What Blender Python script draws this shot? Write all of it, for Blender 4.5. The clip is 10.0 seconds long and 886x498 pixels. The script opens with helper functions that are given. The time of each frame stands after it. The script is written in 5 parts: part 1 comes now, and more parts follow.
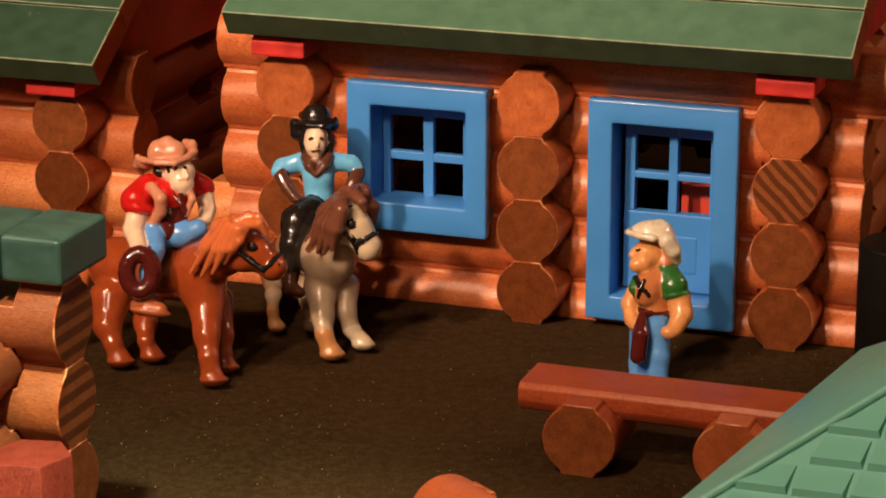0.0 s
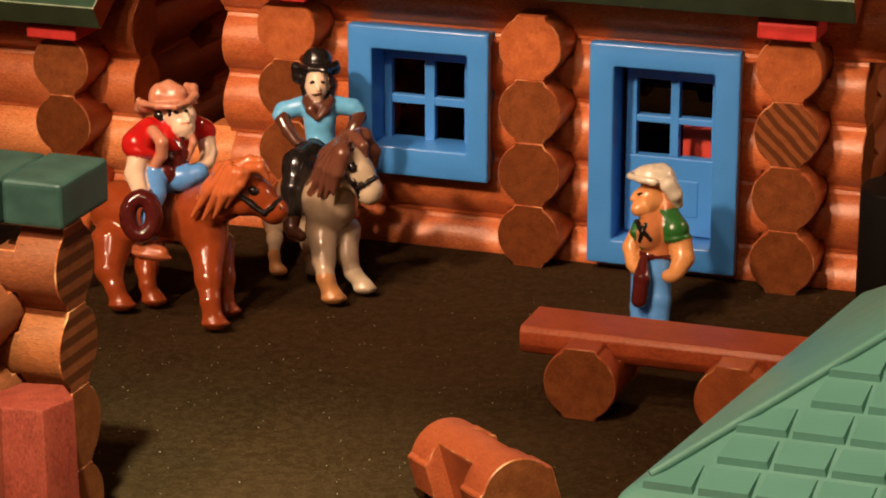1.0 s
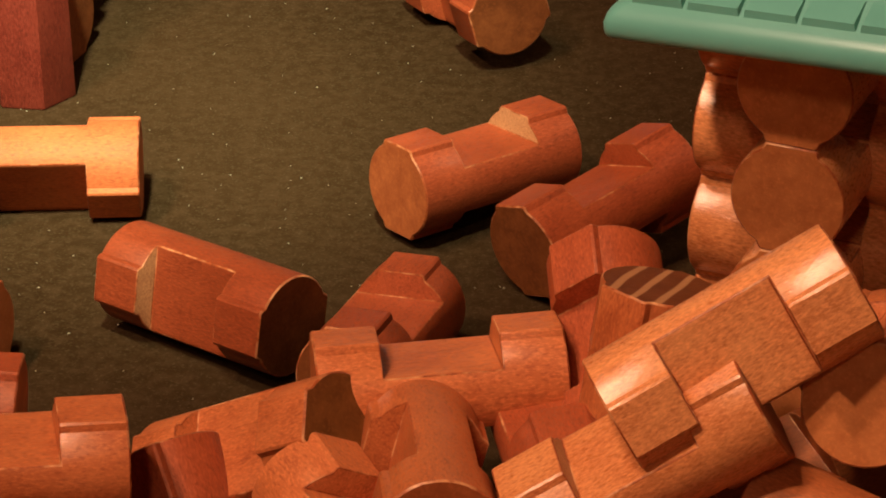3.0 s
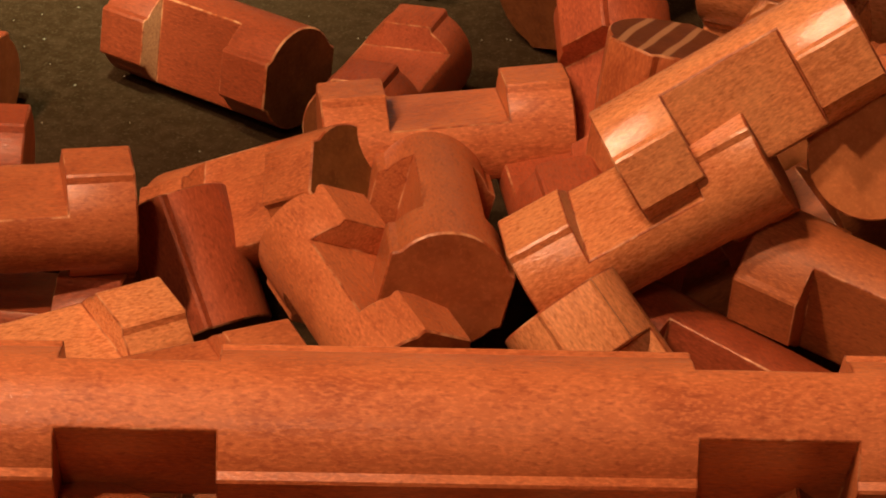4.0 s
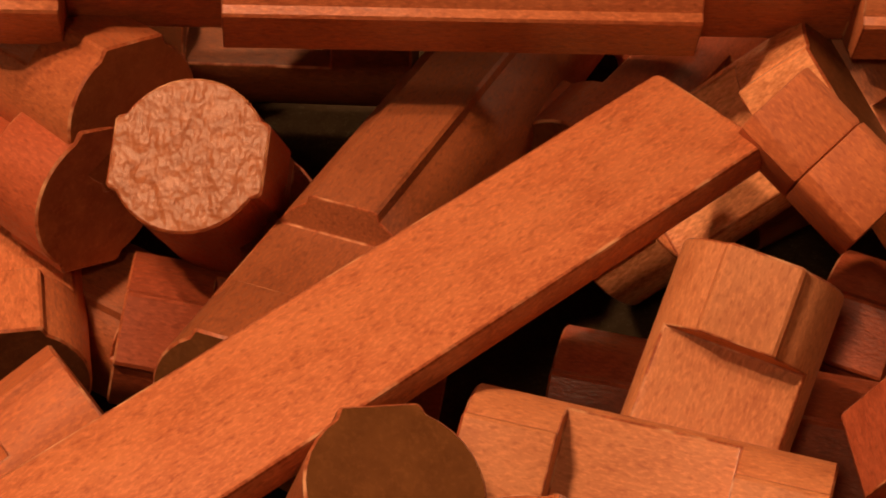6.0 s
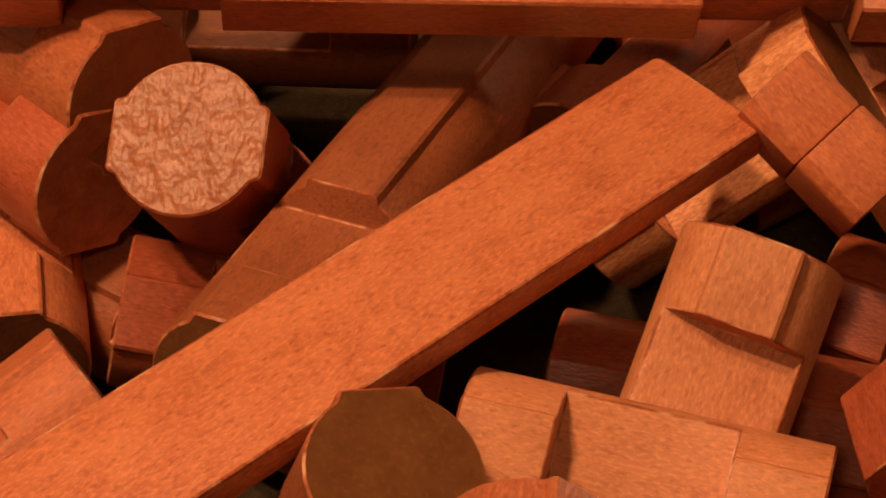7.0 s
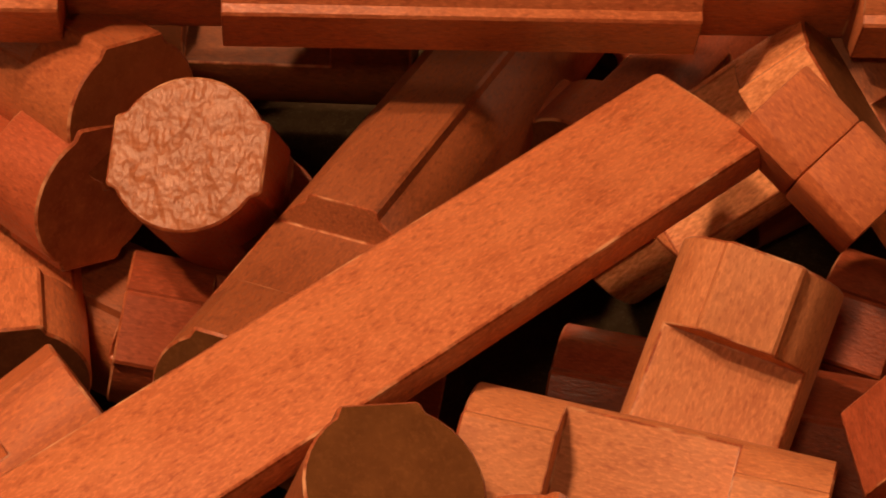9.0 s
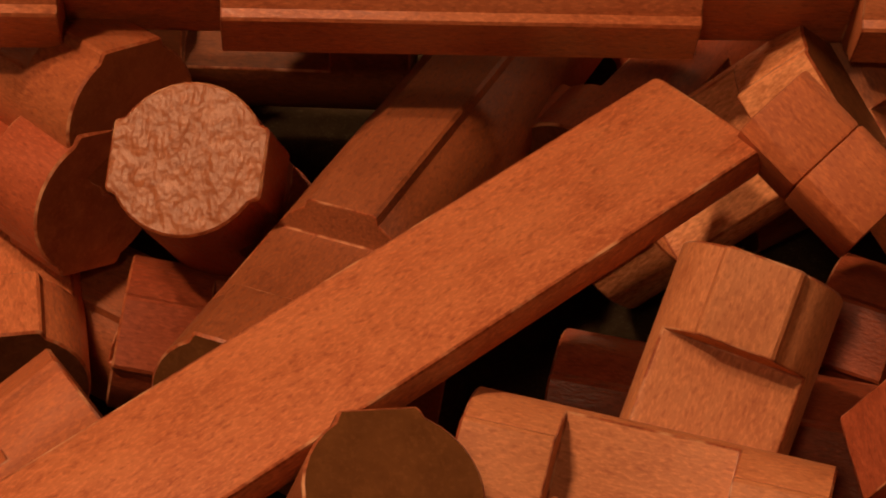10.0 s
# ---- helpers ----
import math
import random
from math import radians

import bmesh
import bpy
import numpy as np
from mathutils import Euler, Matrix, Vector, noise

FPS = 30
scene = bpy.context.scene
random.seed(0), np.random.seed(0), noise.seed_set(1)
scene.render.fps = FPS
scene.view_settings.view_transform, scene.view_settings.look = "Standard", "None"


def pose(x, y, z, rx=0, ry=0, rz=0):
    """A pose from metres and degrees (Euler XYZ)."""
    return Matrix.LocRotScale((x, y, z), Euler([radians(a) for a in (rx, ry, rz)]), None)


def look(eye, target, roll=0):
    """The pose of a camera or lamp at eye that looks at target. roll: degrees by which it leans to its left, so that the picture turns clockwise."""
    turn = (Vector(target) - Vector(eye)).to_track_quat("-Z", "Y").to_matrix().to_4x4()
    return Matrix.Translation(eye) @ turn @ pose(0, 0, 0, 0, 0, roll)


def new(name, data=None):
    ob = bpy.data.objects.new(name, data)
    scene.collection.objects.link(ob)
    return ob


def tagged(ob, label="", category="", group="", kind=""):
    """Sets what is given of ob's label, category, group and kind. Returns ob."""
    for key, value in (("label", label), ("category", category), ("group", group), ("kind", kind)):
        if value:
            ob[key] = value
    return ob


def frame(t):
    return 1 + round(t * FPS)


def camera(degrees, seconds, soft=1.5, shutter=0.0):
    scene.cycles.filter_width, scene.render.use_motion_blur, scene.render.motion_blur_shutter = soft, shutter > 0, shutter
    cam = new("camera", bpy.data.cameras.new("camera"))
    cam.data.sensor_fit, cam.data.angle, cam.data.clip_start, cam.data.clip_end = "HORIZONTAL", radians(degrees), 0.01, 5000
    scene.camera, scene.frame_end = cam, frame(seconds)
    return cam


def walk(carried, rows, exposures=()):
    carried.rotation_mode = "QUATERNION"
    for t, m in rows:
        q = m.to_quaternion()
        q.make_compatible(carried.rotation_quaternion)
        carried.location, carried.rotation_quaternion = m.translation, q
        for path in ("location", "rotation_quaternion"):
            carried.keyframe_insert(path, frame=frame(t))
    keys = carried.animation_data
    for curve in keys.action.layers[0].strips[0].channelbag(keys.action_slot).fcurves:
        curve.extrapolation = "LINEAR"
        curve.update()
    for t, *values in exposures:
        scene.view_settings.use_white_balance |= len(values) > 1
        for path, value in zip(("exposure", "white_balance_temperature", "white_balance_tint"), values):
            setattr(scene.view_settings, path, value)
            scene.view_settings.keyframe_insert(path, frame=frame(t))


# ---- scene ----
D = 0.019                    # log diameter, three quarters of an inch
R = D / 2

# camera: stands on a tripod and tilts down
cam = camera(18.555, 10.0, soft=1.9)
EYE = (0.0, 0.0, 0.253)
TURNS = [
    (0, 73.200, 0.000), (0.3, 73.188, 0.000), (0.5, 73.164, 0.000), (0.7, 72.866, 0.012), (0.9, 72.323, 0.024),
    (1.0, 72.012, 0.030), (1.1, 71.600, 0.007), (1.2, 71.147, -0.016), (1.3, 70.657, -0.038), (1.5, 69.655, -0.084),
    (1.75, 68.354, -0.182), (2, 67.047, -0.281), (2.5, 64.421, -0.286), (2.7, 63.364, -0.251), (3.8, 57.587, -0.119),
    (4, 56.554, -0.048), (4.5, 53.976, 0.095), (5, 51.362, 0.119), (5.5, 48.748, 0.119), (5.7, 47.763, 0.115),
    (5.8, 47.345, 0.112), (6, 46.731, 0.107), (6.2, 46.390, 0.095), (6.7, 46.319, 0.084), (7.3, 46.462, 0.084),
    (7.5, 46.492, 0.084), (8, 46.563, 0.084), (8.5, 46.635, 0.095), (9, 46.701, 0.095), (9.5, 46.748, 0.095),
    (10, 46.802, 0.072)]
walk(cam, [(t, pose(*EYE, rx, 0, rz)) for t, rx, rz in TURNS],
     exposures=[(0, 0.0), (9.6, 0.0), (9.8, -0.06), (10.0, -0.52)])

# light: a warm lamp high on the left, a weaker one on the right, a dim room, and added fills
world = bpy.data.worlds.new("world")
scene.world = world
world.use_nodes = True
world.node_tree.nodes["Background"].inputs[0].default_value = (1.0, 0.72, 0.45, 1)
world.node_tree.nodes["Background"].inputs[1].default_value = 0.095


def lamp(name, eye, target, watts, size, colour, spot=None):
    data = bpy.data.lights.new(name, "SPOT" if spot else "AREA")
    data.energy, data.color = watts, colour
    if spot:
        data.spot_size, data.spot_blend, data.shadow_soft_size = radians(spot), 1.0, size
    else:
        data.shape, data.size = "DISK", size
    ob = new(name, data)
    ob.matrix_world = look(eye, target)
    return ob


WARM = (1.0, 0.66, 0.46)
lamp("key_lamp", (-0.34, 0.20, 0.95), (0.0, 0.42, 0.0), 4.9, 0.06, WARM)
# added fill without a known source, brightens the heap from the left
lamp("low_lamp", (-0.26, 0.15, 0.55), (0.00, 0.29, 0.03), 2.4, 0.03, WARM)
lamp("front_lamp", (-0.14, -0.46, 0.80), (0.0, 0.36, 0.03), 1.4, 0.09, WARM)
lamp("right_lamp", (0.75, 0.80, 0.55), (0.05, 0.70, 0.05), 1.6, 0.10, WARM)
# added fill spot without a known source, brightens the cabin fronts
lamp("cabin_lamp", (-0.48, 0.09, 0.58), (-0.01, 0.80, 0.130), 45.0, 0.03, WARM, spot=27)
lamp("pool_lamp", (-0.10, -0.05, 1.05), (-0.078, 0.545, 0.0), 150.0, 0.03, (0.97, 1.0, 0.74), spot=12)


# ---- materials ----
def mat(name):
    m = bpy.data.materials.new(name)
    m.use_nodes = True
    return m, m.node_tree, m.node_tree.nodes["Principled BSDF"]


def nd(nt, kind, **kw):
    n = nt.nodes.new(kind)
    for k, v in kw.items():
        n.inputs[k].default_value = v
    return n


def ramp(nt, fac, stops):
    n = nt.nodes.new("ShaderNodeValToRGB")
    el = n.color_ramp.elements
    while len(el) < len(stops):
        el.new(0.5)
    for e, (p, c) in zip(el, stops):
        e.position, e.color = p, (*c, 1)
    nt.links.new(fac, n.inputs[0])
    return n.outputs[0]


def mixc(nt, fac, a, b, mode="MIX"):
    n = nt.nodes.new("ShaderNodeMix")
    n.data_type, n.blend_type = "RGBA", mode
    for s, v in ((n.inputs[0], fac), (n.inputs[6], a), (n.inputs[7], b)):
        if isinstance(v, (int, float)):
            s.default_value = v
        elif isinstance(v, tuple):
            s.default_value = (*v, 1)
        else:
            nt.links.new(v, s)
    return n.outputs[2]


def math_n(nt, op, a, b=0.0):
    n = nt.nodes.new("ShaderNodeMath")
    n.operation = op
    for s, v in ((n.inputs[0], a), (n.inputs[1], b)):
        if isinstance(v, (int, float)):
            s.default_value = v
        else:
            nt.links.new(v, s)
    return n.outputs[0]


def coords(nt, scale):
    """Object coordinates, shifted for each object by its random number, scaled."""
    tc = nt.nodes.new("ShaderNodeTexCoord")
    oi = nt.nodes.new("ShaderNodeObjectInfo")
    mul = nt.nodes.new("ShaderNodeVectorMath")
    mul.operation = "MULTIPLY_ADD"
    comb = nt.nodes.new("ShaderNodeCombineXYZ")
    for i, k in enumerate((1.7, 0.9, 1.3)):
        nt.links.new(math_n(nt, "MULTIPLY", oi.outputs["Random"], k), comb.inputs[i])
    nt.links.new(tc.outputs["Object"], mul.inputs[0])
    mul.inputs[1].default_value = (1, 1, 1)
    nt.links.new(comb.outputs[0], mul.inputs[2])
    sc = nt.nodes.new("ShaderNodeVectorMath")
    sc.operation = "MULTIPLY"
    nt.links.new(mul.outputs[0], sc.inputs[0])
    sc.inputs[1].default_value = scale
    return sc.outputs[0], oi.outputs["Random"]


def noise_n(nt, vec, scale=1.0, detail=4.0, rough=0.55):
    n = nd(nt, "ShaderNodeTexNoise", Scale=scale, Detail=detail, Roughness=rough)
    nt.links.new(vec, n.inputs["Vector"])
    return n.outputs["Fac"]


def bump(nt, height, bsdf, strength, dist=0.0004):
    n = nd(nt, "ShaderNodeBump", Strength=strength, Distance=dist)
    nt.links.new(height, n.inputs["Height"])
    nt.links.new(n.outputs[0], bsdf.inputs["Normal"])


def wood(name, dark, mid, light, rough=0.36, coat=0.35, spread=0.5):
    """Stained hardwood, grain along the local X axis: faint bands, short pores, a rough sparkling lacquer."""
    m, nt, b = mat(name)
    v, rnd = coords(nt, (150, 340, 340))
    grain = noise_n(nt, v, 1.0, 4, 0.55)
    v2, _ = coords(nt, (1050, 2600, 2600))
    fine = noise_n(nt, v2, 1.0, 3, 0.6)
    v3, _ = coords(nt, (70, 90, 90))
    blot = noise_n(nt, v3, 1.0, 3, 0.55)
    v4, _ = coords(nt, (820, 1900, 1900))
    pore = noise_n(nt, v4, 1.0, 2, 0.5)
    soft = [tuple(a + (c - a) * 0.40 for a, c in zip(x, mid)) for x in (dark, light)]
    c = ramp(nt, grain, [(0.25, soft[0]), (0.5, mid), (0.78, soft[1])])
    c = mixc(nt, ramp(nt, blot, [(0.38, (0.0,) * 3), (0.70, (0.65,) * 3)]), c, light)
    c = mixc(nt, ramp(nt, fine, [(0.46, (0.0,) * 3), (0.66, (0.48,) * 3)]), c, tuple(min(1.0, x * 1.4) for x in light))
    c = mixc(nt, ramp(nt, pore, [(0.54, (0.0,) * 3), (0.70, (0.42,) * 3)]), c, tuple(x * k for x, k in zip(dark, (0.72, 0.55, 0.5))))
    tone = ramp(nt, rnd, [(0.0, (1 - spread * 0.50, 1 - spread * 0.54, 1 - spread * 0.54)), (0.5, (0.92, 0.94, 0.95)), (1.0, (1.10, 1.19, 1.28))])
    c = mixc(nt, 1.0, c, tone, "MULTIPLY")
    nt.links.new(c, b.inputs["Base Color"])
    r = ramp(nt, fine, [(0.3, (rough - 0.08,) * 3), (0.7, (rough + 0.14,) * 3)])
    nt.links.new(r, b.inputs["Roughness"])
    b.inputs["Specular IOR Level"].default_value = 0.5
    b.inputs["Specular Tint"].default_value = (1.0, 0.80, 0.58, 1)
    b.inputs["Coat Weight"].default_value = coat
    b.inputs["Coat Roughness"].default_value = 0.22
    bump(nt, mixc(nt, 0.35, fine, pore), b, 0.9, 0.00012)
    nt.links.new(b.inputs["Normal"].links[0].from_socket, b.inputs["Coat Normal"])
    return m


def end_grain(name, dark, light, rough=0.5, stripes="", relief=0.5, shine=0.2, size=300, deep=0.0003):
    """Sawn log end, in the local YZ plane; stripes 'd' aslant or 'h' level."""
    m, nt, b = mat(name)
    v, rnd = coords(nt, (size, size, size))
    n1 = noise_n(nt, v, 1.0, 4, 0.6)
    v2, _ = coords(nt, (1400, 1400, 1400))
    n2 = noise_n(nt, v2, 1.0, 3, 0.6)
    w = nt.nodes.new("ShaderNodeTexWave")
    w.wave_type, w.bands_direction = "BANDS", "Z" if stripes == "h" else "DIAGONAL"
    vv, _ = coords(nt, {"d": (0.01, -135, 135), "h": (0.01, 0.01, 75), "b": (0.01, 150, -60)}.get(stripes, (0.01, 45, 45)))
    nt.links.new(vv, w.inputs["Vector"])
    w.inputs["Scale"].default_value = 1.0
    w.inputs["Distortion"].default_value = 1.2
    w.inputs["Detail"].default_value = 1.0
    c = ramp(nt, n1, [(0.3, dark), (0.7, light)])
    c = mixc(nt, ramp(nt, n2, [(0.50, (0.0,) * 3), (0.70, (0.40,) * 3)]), c, tuple(min(1.0, x * 1.35) for x in light))
    band = ramp(nt, w.outputs["Fac"], [(0.72, (0.0,) * 3), (0.88, (1.0,) * 3)] if stripes == "b" else [(0.35, (0.0,) * 3), (0.62, (1.0,) * 3)])
    line = {"": dark, "b": (0.62, 0.30, 0.13)}.get(stripes, tuple(x * 0.28 for x in dark))
    c = mixc(nt, math_n(nt, "MULTIPLY", band, 0.75 if stripes else 0.22), c, line)
    tone = ramp(nt, rnd, [(0.0, (0.66, 0.60, 0.55)), (0.55, (0.95, 0.95, 0.95)), (1.0, (1.12, 1.15, 1.18))])
    c = mixc(nt, 1.0, c, tone, "MULTIPLY")
    nt.links.new(c, b.inputs["Base Color"])
    b.inputs["Roughness"].default_value = rough
    b.inputs["Specular IOR Level"].default_value = shine
    b.inputs["Specular Tint"].default_value = (1.0, 0.80, 0.58, 1)
    if deep > 0.0005:
        v3, _ = coords(nt, (size, size * 0.7, size))
        bump(nt, mixc(nt, 0.12, noise_n(nt, v3, 1.0, 2, 0.5), n2), b, relief, deep)
    else:
        bump(nt, mixc(nt, 0.5, n1, n2), b, relief, deep)
    return m


def paint(name, colour, rough=0.35, coat=0.3, vary=0.12, relief=0.25, wear=None, scale=180):
    m, nt, b = mat(name)
    v, rnd = coords(nt, (scale, scale, scale))
    n1 = noise_n(nt, v, 1.0, 5, 0.6)
    v2, _ = coords(nt, (scale * 9,) * 3)
    n2 = noise_n(nt, v2, 1.0, 2, 0.5)
    c = ramp(nt, n1, [(0.3, tuple(x * (1 - vary) for x in colour)), (0.7, tuple(min(1, x * (1 + vary)) for x in colour))])
    if wear:
        v3, _ = coords(nt, (95, 95, 95))
        n3 = noise_n(nt, v3, 1.0, 6, 0.72)
        c = mixc(nt, ramp(nt, n3, [(0.685, (0.0,) * 3), (0.70, (1.0,) * 3)]), c, wear)
    nt.links.new(c, b.inputs["Base Color"])
    b.inputs["Roughness"].default_value = rough
    nt.links.new(ramp(nt, n1, [(0.3, (max(0.05, rough - 0.06),) * 3), (0.7, (rough + 0.1,) * 3)]), b.inputs["Roughness"])
    b.inputs["Coat Weight"].default_value = coat
    b.inputs["Coat Roughness"].default_value = 0.15
    bump(nt, mixc(nt, 0.6, n1, n2), b, relief, 0.0002)
    return m


def felt():
    m, nt, b = mat("felt")
    v, _ = coords(nt, (1, 1, 1))
    big = noise_n(nt, v, 16.0, 4, 0.6)
    fine = noise_n(nt, v, 1700.0, 3, 0.7)
    mid = noise_n(nt, v, 330.0, 5, 0.7)
    c = ramp(nt, big, [(0.3, (0.0262, 0.0143, 0.0058)), (0.7, (0.0390, 0.0216, 0.0092))])
    c = mixc(nt, ramp(nt, mid, [(0.42, (0.0,) * 3), (0.70, (0.75,) * 3)]), c, (0.0560, 0.0322, 0.0146))
    c = mixc(nt, ramp(nt, fine, [(0.55, (0.0,) * 3), (0.72, (0.85,) * 3)]), c, (0.0740, 0.0500, 0.0245))
    nt.links.new(c, b.inputs["Base Color"])
    b.inputs["Roughness"].default_value = 0.95
    b.inputs["Specular IOR Level"].default_value = 0.0
    bump(nt, mixc(nt, 0.5, fine, mid), b, 0.5, 0.0002)
    return m


WOOD = wood("log_wood", (0.25, 0.047, 0.013), (0.45, 0.106, 0.031), (0.58, 0.168, 0.052))
WOOD_RED = wood("red_log_wood", (0.18, 0.027, 0.008), (0.31, 0.054, 0.016), (0.41, 0.082, 0.026), 0.42, 0.1)
WOOD_PALE = wood("pale_log_wood", (0.42, 0.105, 0.030), (0.58, 0.180, 0.056), (0.72, 0.270, 0.092), 0.30, 0.6, 0.2)
WOOD_DARK = wood("dark_log_wood", (0.16, 0.034, 0.009), (0.28, 0.066, 0.016), (0.37, 0.096, 0.025), 0.55, 0.0)
# darker log wood with shade in its colour, for logs lying in shadow
WOOD_SHADED = wood("shaded_log_wood", (0.12, 0.028, 0.007), (0.20, 0.050, 0.012), (0.28, 0.075, 0.019), 0.55, 0.0)
WOOD_TAN = wood("tan_log_wood", (0.21, 0.050, 0.014), (0.36, 0.090, 0.024), (0.47, 0.130, 0.037), 0.50, 0.0, 0.2)
RAW_WOOD = wood("raw_notch_wood", (0.34, 0.130, 0.045), (0.46, 0.195, 0.075), (0.56, 0.270, 0.115), 0.60, 0.0, 0.1)
# darkened log wood: the shade on the near cabin corner, put into its colour
WOOD_CORNER_SHADE = wood("corner_shade_log_wood", (0.085, 0.018, 0.006), (0.155, 0.034, 0.010), (0.215, 0.052, 0.015), 0.55, 0.0, 0.2)
END = end_grain("log_end", (0.29, 0.070, 0.020), (0.45, 0.128, 0.038))
END_LIGHT = end_grain("light_log_end", (0.40, 0.120, 0.034), (0.54, 0.180, 0.056))
END_DARK = end_grain("dark_log_end", (0.13, 0.036, 0.010), (0.22, 0.065, 0.018), 0.65, "", 0.5, 0.12)
END_OLIVE = end_grain("olive_log_end", (0.150, 0.052, 0.014), (0.225, 0.082, 0.022), 0.8, "", 0.4, 0.05)
END_PALE = end_grain("pale_log_end", (0.31, 0.083, 0.024), (0.46, 0.138, 0.044), 0.31, "", 0.60, 0.15, 560, 0.00060)
WOOD_MATT = wood("matt_log_wood", (0.30, 0.058, 0.015), (0.44, 0.098, 0.026), (0.55, 0.145, 0.041), 0.62, 0.0)
WOOD_LIGHT = wood("light_log_wood", (0.36, 0.090, 0.026), (0.50, 0.150, 0.046), (0.60, 0.215, 0.072), 0.58, 0.0, 0.1)
END_BANDED = end_grain("banded_log_end", (0.14, 0.036, 0.011), (0.20, 0.056, 0.017), 0.5, "b")
END_STRIPE = end_grain("striped_log_end", (0.22, 0.065, 0.020), (0.30, 0.098, 0.031), 0.5, "d")
END_LEVEL = end_grain("level_striped_log_end", (0.17, 0.046, 0.014), (0.25, 0.074, 0.023), 0.5, "h")
RED = paint("red_paint", (0.50, 0.030, 0.024), 0.42, 0.2, 0.25, 0.3)
RED_POST = wood("red_stained_wood", (0.075, 0.010, 0.006), (0.15, 0.020, 0.011), (0.21, 0.035, 0.019), 0.45, 0.1, 0.0)
GREEN = paint("green_paint", (0.062, 0.150, 0.090), 0.5, 0.1, 0.16, 0.4, wear=None)
GREEN_EDGE = paint("worn_green_edge", (0.22, 0.29, 0.19), 0.6, 0.0, 0.4, 0.5, wear=(0.72, 0.70, 0.56))
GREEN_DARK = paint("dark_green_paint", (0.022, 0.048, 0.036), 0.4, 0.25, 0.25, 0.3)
GREEN_PLASTIC = paint("green_plastic", (0.120, 0.350, 0.275), 0.36, 0.15, 0.06, 0.08, scale=60)
BLUE = paint("blue_plastic", (0.055, 0.255, 0.65), 0.34, 0.2, 0.05, 0.06, scale=60)
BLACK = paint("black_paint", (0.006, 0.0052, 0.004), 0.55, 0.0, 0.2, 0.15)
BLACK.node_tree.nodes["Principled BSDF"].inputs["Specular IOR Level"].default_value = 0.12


def worn_rim():
    """Edge of a log: stained wood, rubbed pale in patches."""
    m, nt, b = mat("worn_rim_wood")
    v, _ = coords(nt, (190, 190, 190))
    patch = noise_n(nt, v, 1.0, 3, 0.6)
    v2, _ = coords(nt, (1500, 1500, 1500))
    fine = noise_n(nt, v2, 1.0, 3, 0.6)
    c = ramp(nt, fine, [(0.35, (0.22, 0.042, 0.012)), (0.65, (0.42, 0.098, 0.028))])
    c = mixc(nt, ramp(nt, patch, [(0.50, (0.0,) * 3), (0.66, (0.85,) * 3)]), c, (0.70, 0.32, 0.135))
    nt.links.new(c, b.inputs["Base Color"])
    b.inputs["Roughness"].default_value = 0.36
    b.inputs["Specular Tint"].default_value = (1.0, 0.80, 0.58, 1)
    bump(nt, fine, b, 0.7, 0.00012)
    return m


RIM_WOOD = worn_rim()
FELT = felt()
PLASTER = paint("room_paint", (0.52, 0.42, 0.33), 0.8, 0.0, 0.1, 0.2, scale=3)


# ---- mesh helpers ----
def mesh_ob(name, bm, mats, parent=None, label="", smooth=None):
    me = bpy.data.meshes.new(name)
    bm.normal_update()
    bm.to_mesh(me)
    bm.free()
    for m in mats if isinstance(mats, (list, tuple)) else [mats]:
        me.materials.append(m)
    ob = new(name, me)
    if smooth is not None:
        me.polygons.foreach_set("use_smooth", [True] * len(me.polygons))
        me.set_sharp_from_angle(angle=radians(smooth))
    if parent:
        ob.parent = parent
    if label:
        ob["label"] = label
    return ob


def part(name, bm, material, parent, label="", smooth=None):
    return mesh_ob(name, bm, material, parent, label, smooth)


def box_bm(x0, x1, y0, y1, z0, z1, bevel=0.0, seg=2, m=None):
    bm = bmesh.new()
    bmesh.ops.create_cube(bm, size=1.0, matrix=Matrix.LocRotScale(((x0 + x1) / 2, (y0 + y1) / 2, (z0 + z1) / 2), None, (x1 - x0, y1 - y0, z1 - z0)))
    if bevel:
        bmesh.ops.bevel(bm, geom=bm.edges[:], offset=bevel, segments=seg, profile=0.6, affect="EDGES")
    if m:
        bm.transform(m)
    return bm


def prism_bm(poly, axis_from, axis_to, bevel=0.0):
    """A polygon of (y, z) pairs, drawn out along X."""
    bm = bmesh.new()
    a = [bm.verts.new((axis_from, y, z)) for y, z in poly]
    b = [bm.verts.new((axis_to, y, z)) for y, z in poly]
    n = len(poly)
    bm.faces.new(a[::-1])
    bm.faces.new(b)
    for i in range(n):
        bm.faces.new((a[i], a[(i + 1) % n], b[(i + 1) % n], b[i]))
    bmesh.ops.recalc_face_normals(bm, faces=bm.faces[:])
    if bevel:
        bmesh.ops.bevel(bm, geom=bm.edges[:], offset=bevel, segments=2, profile=0.6, affect="EDGES")
    return bm


def profile():
    """The log's section: round, with a flat land standing a little proud above and below."""
    q = [(0.0, 1.0), (0.42, 1.0), (0.465, 0.97), (0.50, 0.866)]
    q += [(math.sin(radians(a)), math.cos(radians(a))) for a in (40, 50, 60, 70, 80)]
    q.append((1.0, 0.0))
    right = q + [(y, -z) for y, z in q[-2::-1]]
    left = [(-y, z) for y, z in right[-2:0:-1]]
    return [(y * R, z * R) for y, z in right + left]


PROFILE = profile()


